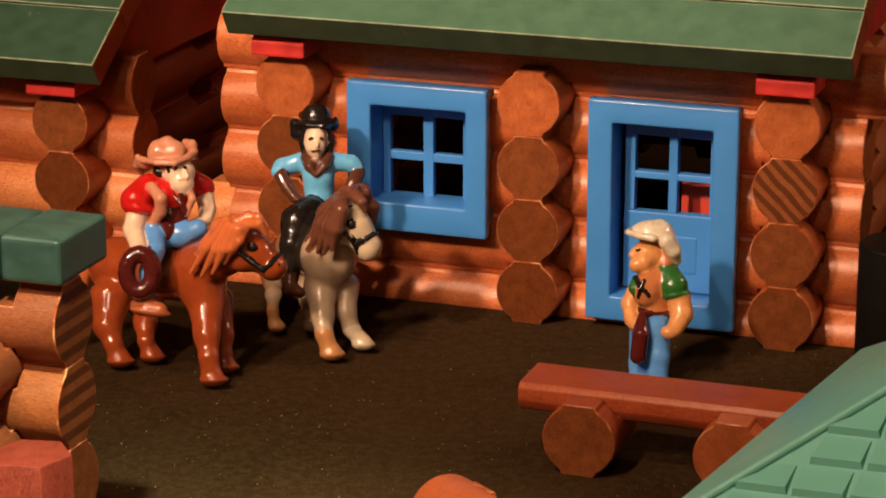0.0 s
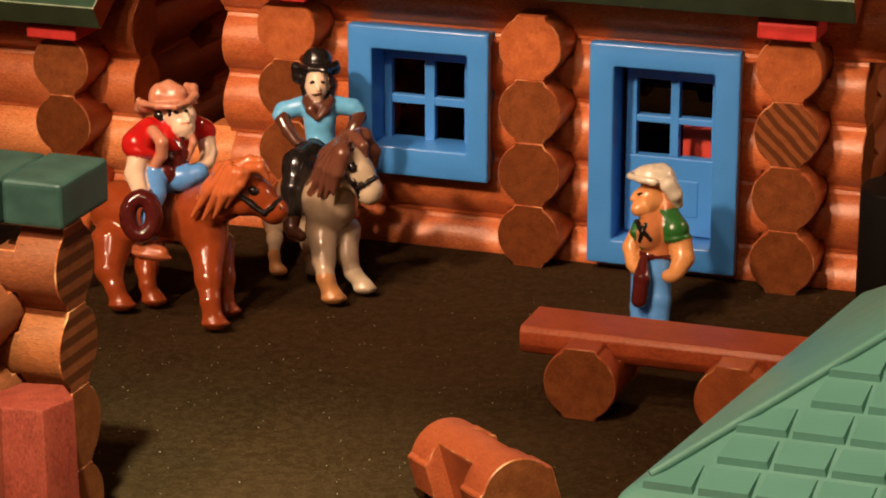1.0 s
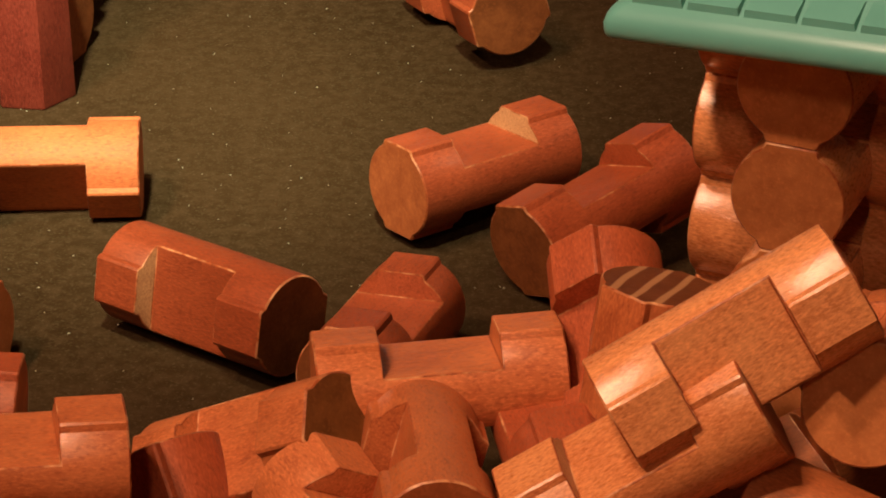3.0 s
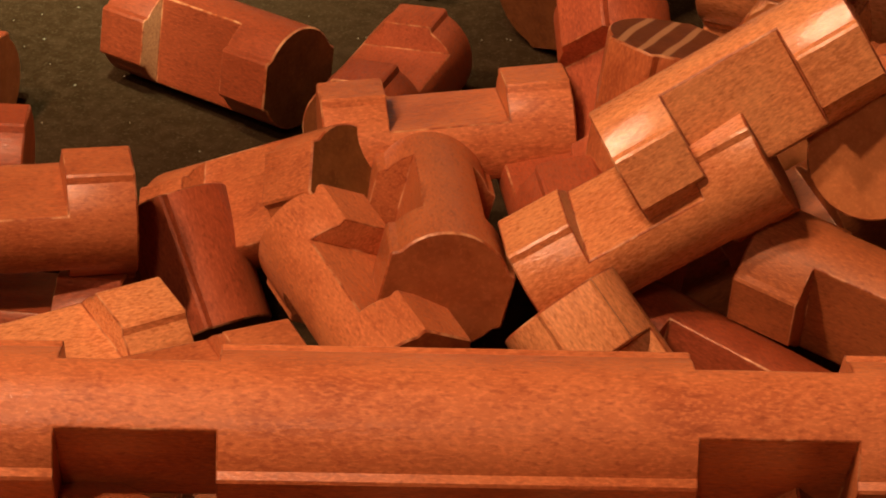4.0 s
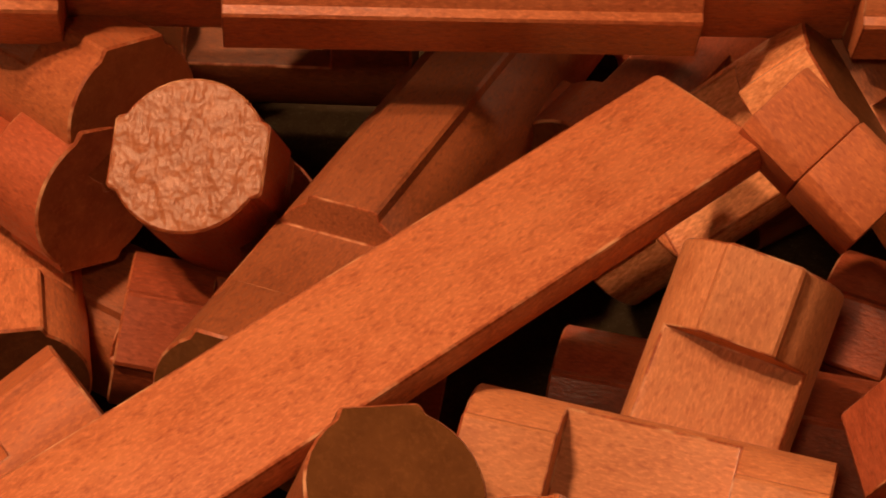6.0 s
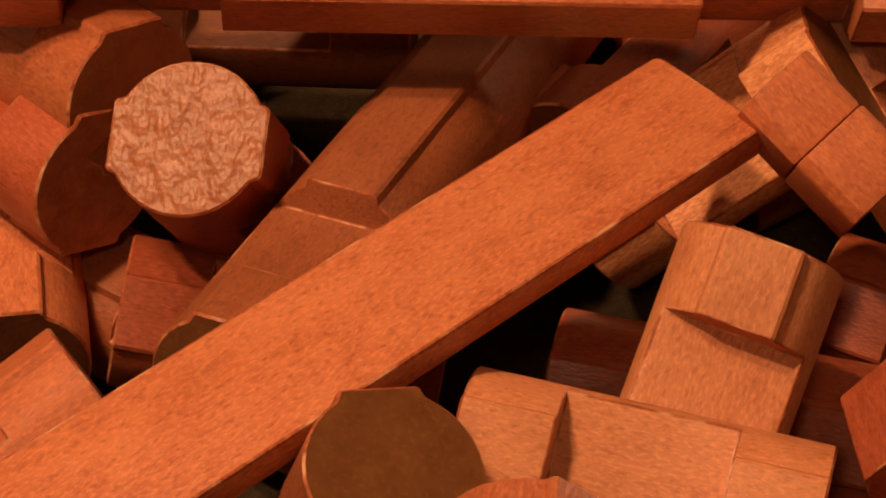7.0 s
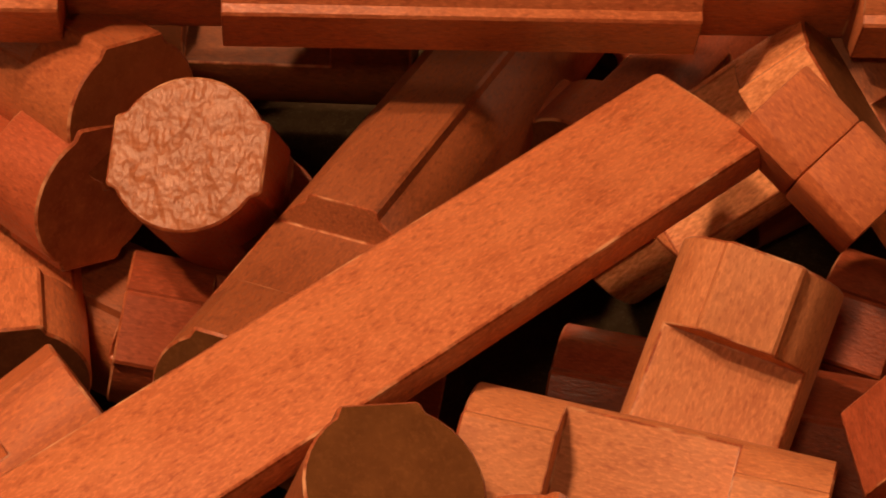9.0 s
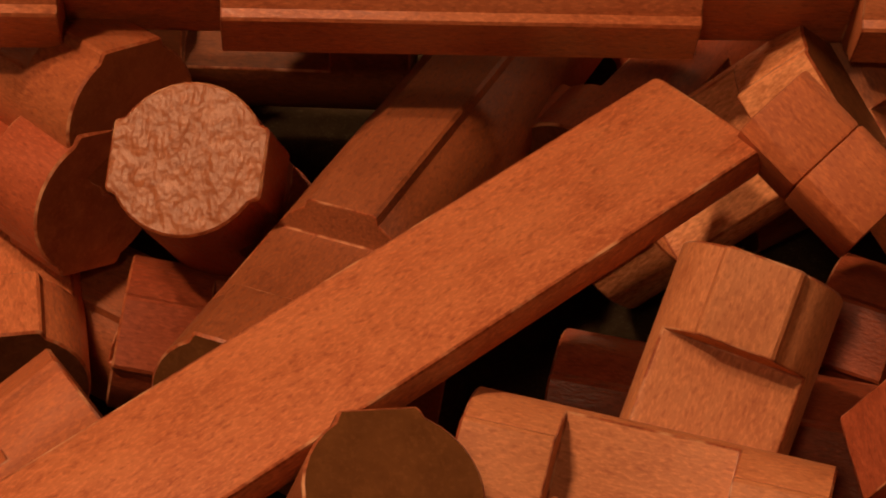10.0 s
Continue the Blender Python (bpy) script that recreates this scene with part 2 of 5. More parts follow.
def log_bm(length, notches, half=False, seed=0):
    """A log along X: notches (centres along X) one diameter wide are cut to half the height, above and below."""
    rnd = random.Random(seed)
    h = length / 2
    c = 0.0003
    rings = [(-h, 0.97, 1.0), (-h + c, 1.0, 1.0)]
    for n in sorted(notches):
        for x, lim in ((n - R, 1.0), (n - R, 0.5), (n + R, 0.5), (n + R, 1.0)):
            rings.append((x, 1.0, lim))
    rings += [(h - c, 1.0, 1.0), (h, 0.97, 1.0)]
    bm = bmesh.new()
    loops = []
    for x, s, lim in rings:
        low = 0.0 if half else -lim * R
        loops.append([bm.verts.new((x, y * s, max(min(z * s, lim * R), low))) for y, z in PROFILE])
    n = len(PROFILE)
    for a, b in zip(loops, loops[1:]):
        for i in range(n):
            bm.faces.new((a[i], b[i], b[(i + 1) % n], a[(i + 1) % n]))
    bm.faces.ensure_lookup_table()
    for f in list(bm.faces)[:n] + list(bm.faces)[-n:]:
        f.material_index = 2
    for lp, flip in ((loops[0], False), (loops[-1], True)):
        f = bm.faces.new(lp[::-1] if flip else lp)
        f.material_index = 1
    bmesh.ops.remove_doubles(bm, verts=bm.verts[:], dist=1e-6)
    bmesh.ops.dissolve_degenerate(bm, edges=bm.edges[:], dist=1e-6)
    bmesh.ops.recalc_face_normals(bm, faces=bm.faces[:])
    for f in bm.faces:
        if abs(f.normal.x) > 0.9 and abs(f.calc_center_median().x) < h - 0.001:
            f.material_index = 3
    worn = [e for e in bm.edges if len(e.link_faces) == 2 and e.calc_face_angle(0.0) > radians(50)]
    bmesh.ops.bevel(bm, geom=worn, offset=0.00022, segments=2, profile=0.5, affect="EDGES", material=2, clamp_overlap=False)
    return bm


LOG_MESHES = {}
LENGTHS = {0: 1.2, 1: 2.1, 2: 6.1, 3: 10.1}


def log_mesh(n, body, end, half=False, length=None, wall=None):
    key = (n, body.name, end.name, half, length, wall)
    if key not in LOG_MESHES:
        cuts = [(i - (n - 1) / 2) * 4 * D for i in range(n)]
        me = bpy.data.meshes.new("log")
        bm = log_bm((length or LENGTHS[n]) * D, cuts, half)
        bm.to_mesh(me)
        bm.free()
        me.materials.append(body)
        me.materials.append(end)
        me.materials.append(RIM_WOOD)
        me.materials.append(wall or body)
        me.polygons.foreach_set("use_smooth", [True] * len(me.polygons))
        me.set_sharp_from_angle(angle=radians(24))
        LOG_MESHES[key] = me
    return LOG_MESHES[key]


# ---- ground and room ----
bm = bmesh.new()
bmesh.ops.create_grid(bm, x_segments=8, y_segments=8, size=1.1)
bm.transform(Matrix.Translation((0, 0.45, 0)))
ground = tagged(mesh_ob("ground", bm, FELT), "dark olive-brown felt cloth with pale dust specks", "ground", kind="structure")

for nm, x0, x1, y0, y1, z0, z1 in (("wall_north", -1.1, 1.1, 1.5, 1.55, 0, 1.4), ("wall_south", -1.1, 1.1, -0.65, -0.6, 0, 1.4),
                                   ("wall_west", -1.15, -1.1, -0.65, 1.55, 0, 1.4), ("wall_east", 1.1, 1.15, -0.65, 1.55, 0, 1.4),
                                   ("ceiling", -1.15, 1.15, -0.65, 1.55, 1.4, 1.45)):
    tagged(mesh_ob(nm, box_bm(x0, x1, y0, y1, z0, z1), PLASTER), "plain dim room surface beyond the toys", "wall" if nm != "ceiling" else "ceiling", kind="structure")


def empty(name, label, category, m, group=""):
    ob = new(name)
    ob.empty_display_size = 0.02
    ob.matrix_world = m
    return tagged(ob, label, category, group)


PICK = random.Random(7)


def cabin_log(parent, n, u, v, z, along, body=None, end=None, half=False, length=None, spin=0):
    """A log of a cabin at (u, v, z) in log diameters; along 'u' (the front) or 'v' (the side)."""
    body = body or PICK.choice((WOOD, WOOD, WOOD, WOOD_RED))
    end = end or PICK.choice((END, END, END_DARK))
    ob = new("log", log_mesh(n, body, end, half, length))
    ob.parent = parent
    ob.matrix_local = pose(u * D, v * D, z * D, spin, 0, 90 if along == "v" else 0)
    return ob


RED_BRIGHT = paint("bright_red_paint", (0.62, 0.060, 0.035), 0.4, 0.2, 0.1, 0.2)

# ---- main log cabin ----
CAB = pose(0.02366, 0.75897, 0, 0, 0, -19.26)
cabin = empty("log_cabin", "toy cabin of orange logs, green roof and blue door", "cabin", CAB)
WALL_V = 1.2
cabin_log(cabin, 3, 0, WALL_V - 0.05, 0, "u", WOOD, half=True, length=10.7)
cabin_log(cabin, 3, 0, WALL_V, 4, "u", WOOD, length=10.8)
cabin_log(cabin, 2, -2, WALL_V, 1, "u", WOOD, length=6.5)
cabin_log(cabin, 1, 4, WALL_V, 1, "u", WOOD)
for z in (2, 3):
    for u in (-4, 0, 4):
        cabin_log(cabin, 1, u, WALL_V, z, "u", WOOD if z == 2 else None, length=2.7 if u < 0 else None)
for k in range(4):
    cabin_log(cabin, 3, -4, 5.2, k + 0.5, "v", WOOD, END if k > 2 else END_DARK)
    cabin_log(cabin, 1, 0, 1.2, k + 0.5, "v", WOOD, END if k == 3 else END_DARK)
    cabin_log(cabin, 3, 4, 5.2, k + 0.5, "v", WOOD, (END_DARK, END_DARK, END_STRIPE, END)[k])
    cabin_log(cabin, 3, 0, 9.2, k + 1, "u", WOOD_RED, END)
for u in (-4, 4):
    part("gable", prism_bm([(-0.12 * D, 4.0 * D), (10.3 * D, 4.0 * D), (10.3 * D, 4.26 * D), (5.2 * D, 7.5 * D), (-0.12 * D, 4.24 * D)],
                           (u - 0.44) * D, (u + 0.44) * D, 0.0006), RED, cabin, "red painted gable board")


def roof_planks(parent, u0, u1, v0, z0, slope, widths, thick, mirror_v, green=None):
    """Painted planks laid up the slope, front and back."""
    c, s = math.cos(radians(slope)), math.sin(radians(slope))
    for side in (1, -1):
        at = 0.0
        for i, w in enumerate(widths):
            bm = box_bm(u0 * D, u1 * D, at * D, (at + w) * D - 0.00005, 0, thick * D, 0.0005, 2)
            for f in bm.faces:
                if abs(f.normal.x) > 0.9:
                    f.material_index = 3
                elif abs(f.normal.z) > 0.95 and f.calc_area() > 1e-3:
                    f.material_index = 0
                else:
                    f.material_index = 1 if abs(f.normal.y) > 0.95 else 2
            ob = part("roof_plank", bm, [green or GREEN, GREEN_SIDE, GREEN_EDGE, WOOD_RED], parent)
            off = 0.02 * D * (i % 2)
            v = v0 if side == 1 else mirror_v
            ob.matrix_local = (Matrix.Translation((0, v * D, z0 * D + off)) @
                               Matrix.Rotation(radians(slope if side == 1 else 180 - slope), 4, "X") @
                               (Matrix.Identity(4) if side == 1 else Matrix.Translation((0, 0, -thick * D))))
            at += w


GREEN_DEEP = paint("deep_green_paint", (0.026, 0.068, 0.038), 0.45, 0.2, 0.16, 0.4, wear=(0.2, 0.18, 0.10))
# long edges of the planks: darker, browner green than the tops, with pale chips
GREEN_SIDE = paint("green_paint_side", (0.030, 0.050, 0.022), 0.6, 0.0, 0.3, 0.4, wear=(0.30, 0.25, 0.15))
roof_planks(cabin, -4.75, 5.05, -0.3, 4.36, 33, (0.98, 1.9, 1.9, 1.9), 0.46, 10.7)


def window_frame(parent, name, u0, u1, z0, z1, front, o):
    """A blue plastic frame: a flange, a deep sleeve behind it and an opening (u0, u1, z0, z1 in o)."""
    bm = bmesh.new()

    def ring(u0, u1, z0, z1, v):
        return [bm.verts.new((u * D, v * D, z * D)) for u, z in ((u0, z0), (u1, z0), (u1, z1), (u0, z1))]

    loops = [ring(u0 + 0.1, u1 - 0.1, z0 + 0.1, z1 - 0.1, front + 0.75), ring(u0 + 0.1, u1 - 0.1, z0 + 0.1, z1 - 0.1, front + 0.22),
             ring(u0, u1, z0, z1, front + 0.22), ring(u0, u1, z0, z1, front),
             ring(o[0], o[1], o[2], o[3], front), ring(o[0], o[1], o[2], o[3], front + 0.75)]
    for a, b in zip(loops, loops[1:] + loops[:1]):
        for i in range(4):
            bm.faces.new((a[i], a[(i + 1) % 4], b[(i + 1) % 4], b[i]))
    bmesh.ops.recalc_face_normals(bm, faces=bm.faces[:])
    bmesh.ops.bevel(bm, geom=bm.edges[:], offset=0.0007, segments=3, profile=0.5, affect="EDGES")
    return part(name, bm, BLUE, parent, "blue plastic frame with deep reveal", 40)


window = window_frame(cabin, "window", -3.03, -0.72, 1.24, 3.62, 0.3, (-2.63, -1.07, 1.70, 3.25))
for a, b, c, d in ((-2.63, -2.50, 1.60, 3.25), (-1.29, -1.07, 1.60, 3.25), (-1.95, -1.78, 1.60, 3.25), (-2.63, -1.07, 2.26, 2.40), (-2.63, -1.07, 1.60, 1.66), (-2.63, -1.07, 2.98, 3.25)):
    w = 0.0 if b - a < 0.4 else 0.012
    part("muntin", box_bm(a * D, b * D, (0.86 + w) * D, (1.0 + w) * D, c * D, d * D, 0.0004), BLUE, window)

door = window_frame(cabin, "door", 0.90, 3.24, 0.15, 3.64, 0.3, (1.29, 2.85, 0.54, 3.28))
for a, b, c, d in ((1.36, 1.52, 1.80, 3.28), (2.70, 2.85, 1.80, 3.28), (2.05, 2.19, 1.80, 3.28), (1.36, 2.85, 2.32, 2.43), (1.36, 2.85, 3.00, 3.28)):
    w = 0.0 if b - a < 0.4 else 0.012
    part("muntin", box_bm(a * D, b * D, (0.82 + w) * D, (1.0 + w) * D, c * D, d * D, 0.0004), BLUE, door)
part("door_leaf", box_bm(1.36 * D, 2.85 * D, 0.80 * D, 1.0 * D, 0.56 * D, 1.80 * D, 0.0005), BLUE, door)
part("door_panel", box_bm(1.75 * D, 2.54 * D, 0.785 * D, 0.86 * D, 0.85 * D, 1.46 * D, 0.0009, 3), BLUE, door)


# a red block just inside the door
bm = prism_bm([(1.45 * D, 0.02 * D), (1.75 * D, 0.02 * D), (1.75 * D, 2.14 * D), (1.45 * D, 2.14 * D)], 2.09 * D, 2.77 * D, 0.0012)
red_block = tagged(mesh_ob("red_block", bm, RED_BRIGHT, None, "", 40), "upright bright red block standing inside the cabin door", "block")
red_block.matrix_world = CAB

# ---- second cabin, farther along the same line ----
LEFT = CAB @ pose(-8.1 * D, 0.25 * D, 0)
cabin_b = empty("log_cabin", "lower toy cabin of orange logs with green roof and red gable", "cabin", LEFT)
for k in (2, 3):
    cabin_log(cabin_b, 2, -2, WALL_V, k, "u", WOOD)
cabin_log(cabin_b, 2, -0.2, WALL_V, 1, "u", WOOD_PALE)
cabin_log(cabin_b, 2, -0.2, WALL_V, 0, "u", WOOD, half=True)
cabin_log(cabin_b, 1, -5.2, WALL_V, 1, "u", WOOD)
for k in range(3):
    cabin_log(cabin_b, 3, 0, 5.2, k + 0.5, "v", WOOD_RED if k else WOOD, END_DARK)
for k in (1, 2, 3):
    cabin_log(cabin_b, 2, -2, 9.2, k, "u", WOOD_RED)
part("gable", prism_bm([(-0.12 * D, 3.0 * D), (10.3 * D, 3.0 * D), (10.3 * D, 3.22 * D), (5.2 * D, 6.4 * D), (-0.12 * D, 3.2 * D)],
                       -0.44 * D, 0.44 * D, 0.0006), RED, cabin_b, "red painted gable board")
roof_planks(cabin_b, -5.2, 1.02, -0.35, 3.30, 33, (1.25, 1.9, 1.9, 1.5), 0.46, 10.8, GREEN_DEEP)

# logs stacked in the gap between the two cabins
for k in (2, 3, 4):
    ob = new("log", log_mesh(2, WOOD_RED, END_DARK))
    ob.parent = cabin
    ob.matrix_local = pose(-4.0 * D, 9.2 * D, k * D)

# ---- cabin corner close on the left ----
CORNER = pose(-0.0995, 0.5695, 0, 0, 0, -19.26)
corner = empty("log_cabin", "corner of a toy log cabin with dark green roof blocks", "cabin", CORNER)
# logs and ends coloured darker for the shade beneath the roof blocks
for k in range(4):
    cabin_log(corner, 2, -2.0, 0, k + 0.5, "u", (WOOD_CORNER_SHADE, WOOD_CORNER_SHADE, WOOD_SHADED, WOOD_CORNER_SHADE)[k], (END_DARK, END_DARK, END_LEVEL, END_LEVEL)[k], spin=0)
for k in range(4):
    cabin_log(corner, 1, 0, 0.0, k, "v", WOOD_CORNER_SHADE, END_DARK, half=(k == 0))
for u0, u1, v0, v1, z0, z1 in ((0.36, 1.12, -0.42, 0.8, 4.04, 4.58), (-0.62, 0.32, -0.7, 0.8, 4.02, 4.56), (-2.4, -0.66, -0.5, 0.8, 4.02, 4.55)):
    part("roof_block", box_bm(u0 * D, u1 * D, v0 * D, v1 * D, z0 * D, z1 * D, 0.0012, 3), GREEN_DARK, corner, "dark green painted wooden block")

# ---- red post ----
bm = bmesh.new()
bmesh.ops.create_cone(bm, cap_ends=True, segments=6, radius1=0.0098, radius2=0.0093, depth=0.043)
bmesh.ops.bevel(bm, geom=bm.edges[:], offset=0.0008, segments=2, profile=0.6, affect="EDGES")
bm.transform(Matrix.Rotation(radians(90), 4, "Y"))
post = tagged(mesh_ob("wooden_post", bm, RED_POST, None, "", 35), "upright red-stained wooden post with chamfered edges", "post")
post.matrix_world = pose(-0.0885, 0.5445, 0.0215, 0, -90, 0) @ pose(0, 0, 0, 22, 0, 0)

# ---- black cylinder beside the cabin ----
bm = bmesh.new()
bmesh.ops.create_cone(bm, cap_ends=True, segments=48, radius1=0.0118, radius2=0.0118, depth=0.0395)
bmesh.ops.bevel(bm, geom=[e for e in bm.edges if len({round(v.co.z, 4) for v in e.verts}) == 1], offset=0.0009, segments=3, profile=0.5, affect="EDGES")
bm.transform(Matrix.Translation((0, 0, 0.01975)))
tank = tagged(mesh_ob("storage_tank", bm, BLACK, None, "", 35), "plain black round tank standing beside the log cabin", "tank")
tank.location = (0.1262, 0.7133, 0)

# ---- bench ----
bench = empty("bench", "low bench, flat-topped red-brown half log on two short logs", "bench", pose(0.0348, 0.6345, 0, 0, 0, -19.5))
q = [(-0.24, 0.0), (-0.40, 0.07), (-0.47, 0.20), (-0.47, 0.38), (-0.41, 0.45), (0.41, 0.45), (0.47, 0.38), (0.47, 0.20), (0.40, 0.07), (0.24, 0.0)]
bm = prism_bm([(y * D, z * D) for y, z in q], -1.1 * D, 6.2 * D, 0.0005)
seat = part("seat", bm, WOOD_RED, bench, "", 30)
seat.matrix_local = pose(0, 1.10 * D, 0.62 * D)
for u in (-0.12, 1.94):
    cut = [0.20 * D]
    ob = part("leg", log_bm(1.4 * D, cut), [WOOD_RED if u < 0 else WOOD, END_DARK if u < 0 else END, RIM_WOOD, WOOD_RED], bench, "", 24)
    ob.matrix_local = pose(u * D, 0.90 * D, 0.5 * D, 0, 0, 90)

# ---- hut with a plastic shingle roof ----
hut = empty("hut", "small log hut with a green plastic shingled hip roof", "hut", pose(0.0254, 0.3815, 0, 0, 0, -25))
HU, HV = 0.0277, 0.0139
for k in range(5):
    ob = new("log", log_mesh(2, WOOD_PALE, END_LIGHT, k == 0))
    ob.parent = hut
    ob.matrix_local = pose(HU, HV + 3.2 * D - 0.0043, k * D, 0, 0, 90)
for k in range(5):
    ob = new("log", log_mesh(2, WOOD_PALE, END_LIGHT))
    ob.parent = hut
    ob.matrix_local = pose(HU + 2.0 * D - 0.0015, HV + 1.2 * D, (k + 0.03) * D)
HW, RIM = 0.110, 0.0868
SL = 30.5
bm = bmesh.new()
hi = 0.055 * math.tan(radians(SL))
lo = [bm.verts.new((x, y, RIM - 0.0022)) for x, y in ((0, 0), (HW, 0), (HW, HW), (0, HW))]
up = [bm.verts.new((x, y, RIM + 0.0022)) for x, y in ((0, 0), (HW, 0), (HW, HW), (0, HW))]
top = bm.verts.new((HW / 2, HW / 2, RIM + 0.0022 + hi))
bm.faces.new(lo[::-1])
for i in range(4):
    j = (i + 1) % 4
    bm.faces.new((lo[i], lo[j], up[j], up[i]))
    bm.faces.new((up[i], up[j], top))
bmesh.ops.bevel(bm, geom=bm.edges[:], offset=0.0016, segments=3, profile=0.5, affect="EDGES")
roof = part("roof", bm, GREEN_PLASTIC, hut, "green plastic hip roof", 50)
ROOF_FACE = Matrix.Translation((0, 0, RIM + 0.0022)) @ Matrix.Rotation(radians(SL), 4, "X")
rows, tw = 9, 0.0092
rh = 0.0064
CS = math.cos(radians(SL))
for r in range(rows):
    s0 = 0.0024 + r * rh
    x = s0 * CS - tw * (0.3 if r % 2 else 0.8)
    while x < 0.088:
        m0, m1 = s0 * CS + 0.0014, (s0 + rh) * CS + 0.0014
        xl0, xl1, xr = max(x, m0), max(x, m1), min(x + tw, HW - m1)
        if xr - xl1 > 0.0012:
            sb = bmesh.new()
            g = 0.0003
            v = [sb.verts.new(q) for q in ((xl0 + g, s0 + g, -g), (xr - g, s0 + g, -g), (xr - g, s0 + rh, -g), (xl1 + g, s0 + rh, -g),
                                           (xl0 + 2 * g, s0 + 0.0011, 0.0011), (xr - 2 * g, s0 + 0.0011, 0.0011), (xr - 2 * g, s0 + rh - g, 0.0002), (xl1 + 2 * g, s0 + rh - g, 0.0002))]
            for f in ((0, 1, 5, 4), (1, 2, 6, 5), (2, 3, 7, 6), (3, 0, 4, 7), (4, 5, 6, 7)):
                sb.faces.new([v[i] for i in f])
            ob = part("shingle", sb, GREEN_PLASTIC, roof)
            ob.matrix_local = ROOF_FACE
        x += tw
# raised rib along the hip
hip = bmesh.new()
bmesh.ops.create_cone(hip, cap_ends=True, segments=10, radius1=0.0008, radius2=0.0008, depth=0.058,
                      matrix=ROOF_FACE @ Matrix.Translation((0.0275 * CS, 0.0275, 0.0)) @ Vector((CS, 1, 0)).to_track_quat("Z", "Y").to_matrix().to_4x4())
part("hip_rib", hip, GREEN_PLASTIC, roof, "", 60)
roof.matrix_local = Matrix.Translation((0, 0, RIM)) @ Matrix.Rotation(radians(-4.0), 4, "Y") @ Matrix.Rotation(radians(-3.5), 4, "Z") @ Matrix.Translation((0, 0, -RIM))


# ---- loose logs ----
TONES = {"log_wood": "orange-brown", "red_log_wood": "red-brown", "pale_log_wood": "glossy pale orange", "dark_log_wood": "dark brown", "shaded_log_wood": "shade-darkened brown",
         "matt_log_wood": "matt orange", "light_log_wood": "light tan", "tan_log_wood": "tan-brown"}
SIZES = {0: "short plain", 1: "short notched", 2: "long notched"}


def loose(n, x, y, z, yaw, tilt, spin, body, end, raw=False):
    ob = new("toy_log", log_mesh(n, body, end, wall=RAW_WOOD if raw else None))
    ob.matrix_world = Matrix.Translation((x, y, z)) @ Euler((0, radians(tilt), radians(yaw))).to_matrix().to_4x4() @ Matrix.Rotation(radians(spin), 4, "X")
    extra = " with raw notches" if raw else " with a striped end" if end == END_BANDED else ", lying loose"
    return tagged(ob, f"{TONES[body.name]} wooden {SIZES[n]} toy log{extra}", "toy log", "loose logs")


loose(1, 0.0088, 0.5742, 0.0116, 114.3, 6.4, -103.7, WOOD_RED, END_DARK)
loose(1, 0.0085, 0.4863, 0.0108, 37.9, 2.7, -3.7, WOOD_RED, END, raw=True)
loose(2, -0.1168, 0.4858, 0.0100, -176.7, -0.5, -119.6, WOOD_MATT, END)
# lighter end colour stands in for light falling on this end
loose(1, -0.0983, 0.4267, 0.0096, 162.7, -0.1, 13.8, WOOD_RED, END_LIGHT)
loose(1, -0.0411, 0.4331, 0.0107, 142.3, 2.3, -76.7, WOOD_RED, END_DARK, raw=True)
loose(1, -0.0090, 0.4137, 0.0127, -106.7, -8.4, 1.5, WOOD_RED, END_DARK)
loose(1, 0.0007, 0.3728, 0.0283, 7.3, -1.3, -10.6, WOOD, END)
loose(1, -0.0283, 0.3664, 0.0192, 148.9, 30.1, -46.3, WOOD, END_OLIVE)
loose(2, -0.1042, 0.3404, 0.0310, -168.4, -3.6, 1.0, WOOD, END)
loose(1, -0.0858, 0.3683, 0.0262, -179.3, -3.8, 8.0, WOOD_RED, END)
loose(2, -0.0887, 0.2931, 0.0270, -147.6, -4.5, -7.1, WOOD_PALE, END)
loose(1, -0.0384, 0.3020, 0.0259, -150.2, -6.9, -9.1, WOOD, END)
loose(0, -0.0397, 0.3604, 0.0109, -62.0, 44.0, 228.0, WOOD_RED, END_DARK)
loose(1, -0.0114, 0.3340, 0.0213, -65.8, 2.9, -28.7, WOOD, END)
loose(1, -0.0009, 0.3463, 0.0271, 94.9, 8.0, 105.5, WOOD, END)
loose(1, 0.0306, 0.3365, 0.0366, 5.4, -30.5, 7.5, WOOD_PALE, END, raw=True)
loose(1, 0.0433, 0.3404, 0.0538, 11.9, -28.1, 72.4, WOOD_PALE, END)
loose(1, 0.0281, 0.3091, 0.0198, -43.7, 38.4, 30.4, WOOD_PALE, END)
loose(1, 0.0644, 0.3278, 0.0248, -31.4, 7.7, 97.8, WOOD_TAN, END_DARK)
# end brightened by colour, as if lit, since nearby logs shadow it
loose(1, 0.0676, 0.3544, 0.0410, 74.7, 17.0, -54.9, WOOD, END_LIGHT)
loose(1, 0.0190, 0.3646, 0.0247, 97.4, 4.1, -8.1, WOOD_RED, END)
loose(1, 0.0314, 0.3535, 0.0355, 51.1, 104.5, -173.0, WOOD, END_BANDED)
loose(1, 0.0316, 0.4634, 0.0131, 42.0, -6.7, -19.4, WOOD_RED, END_DARK)
loose(1, 0.0290, 0.3747, 0.0321, -86.6, 23.1, 40.2, WOOD_RED, END)
loose(2, 0.0017, 0.2617, 0.0535, 1.3, 2.3, 114.4, WOOD, END)
loose(1, -0.0510, 0.2632, 0.0376, 132.7, 10.0, 13.1, WOOD, END_LIGHT)
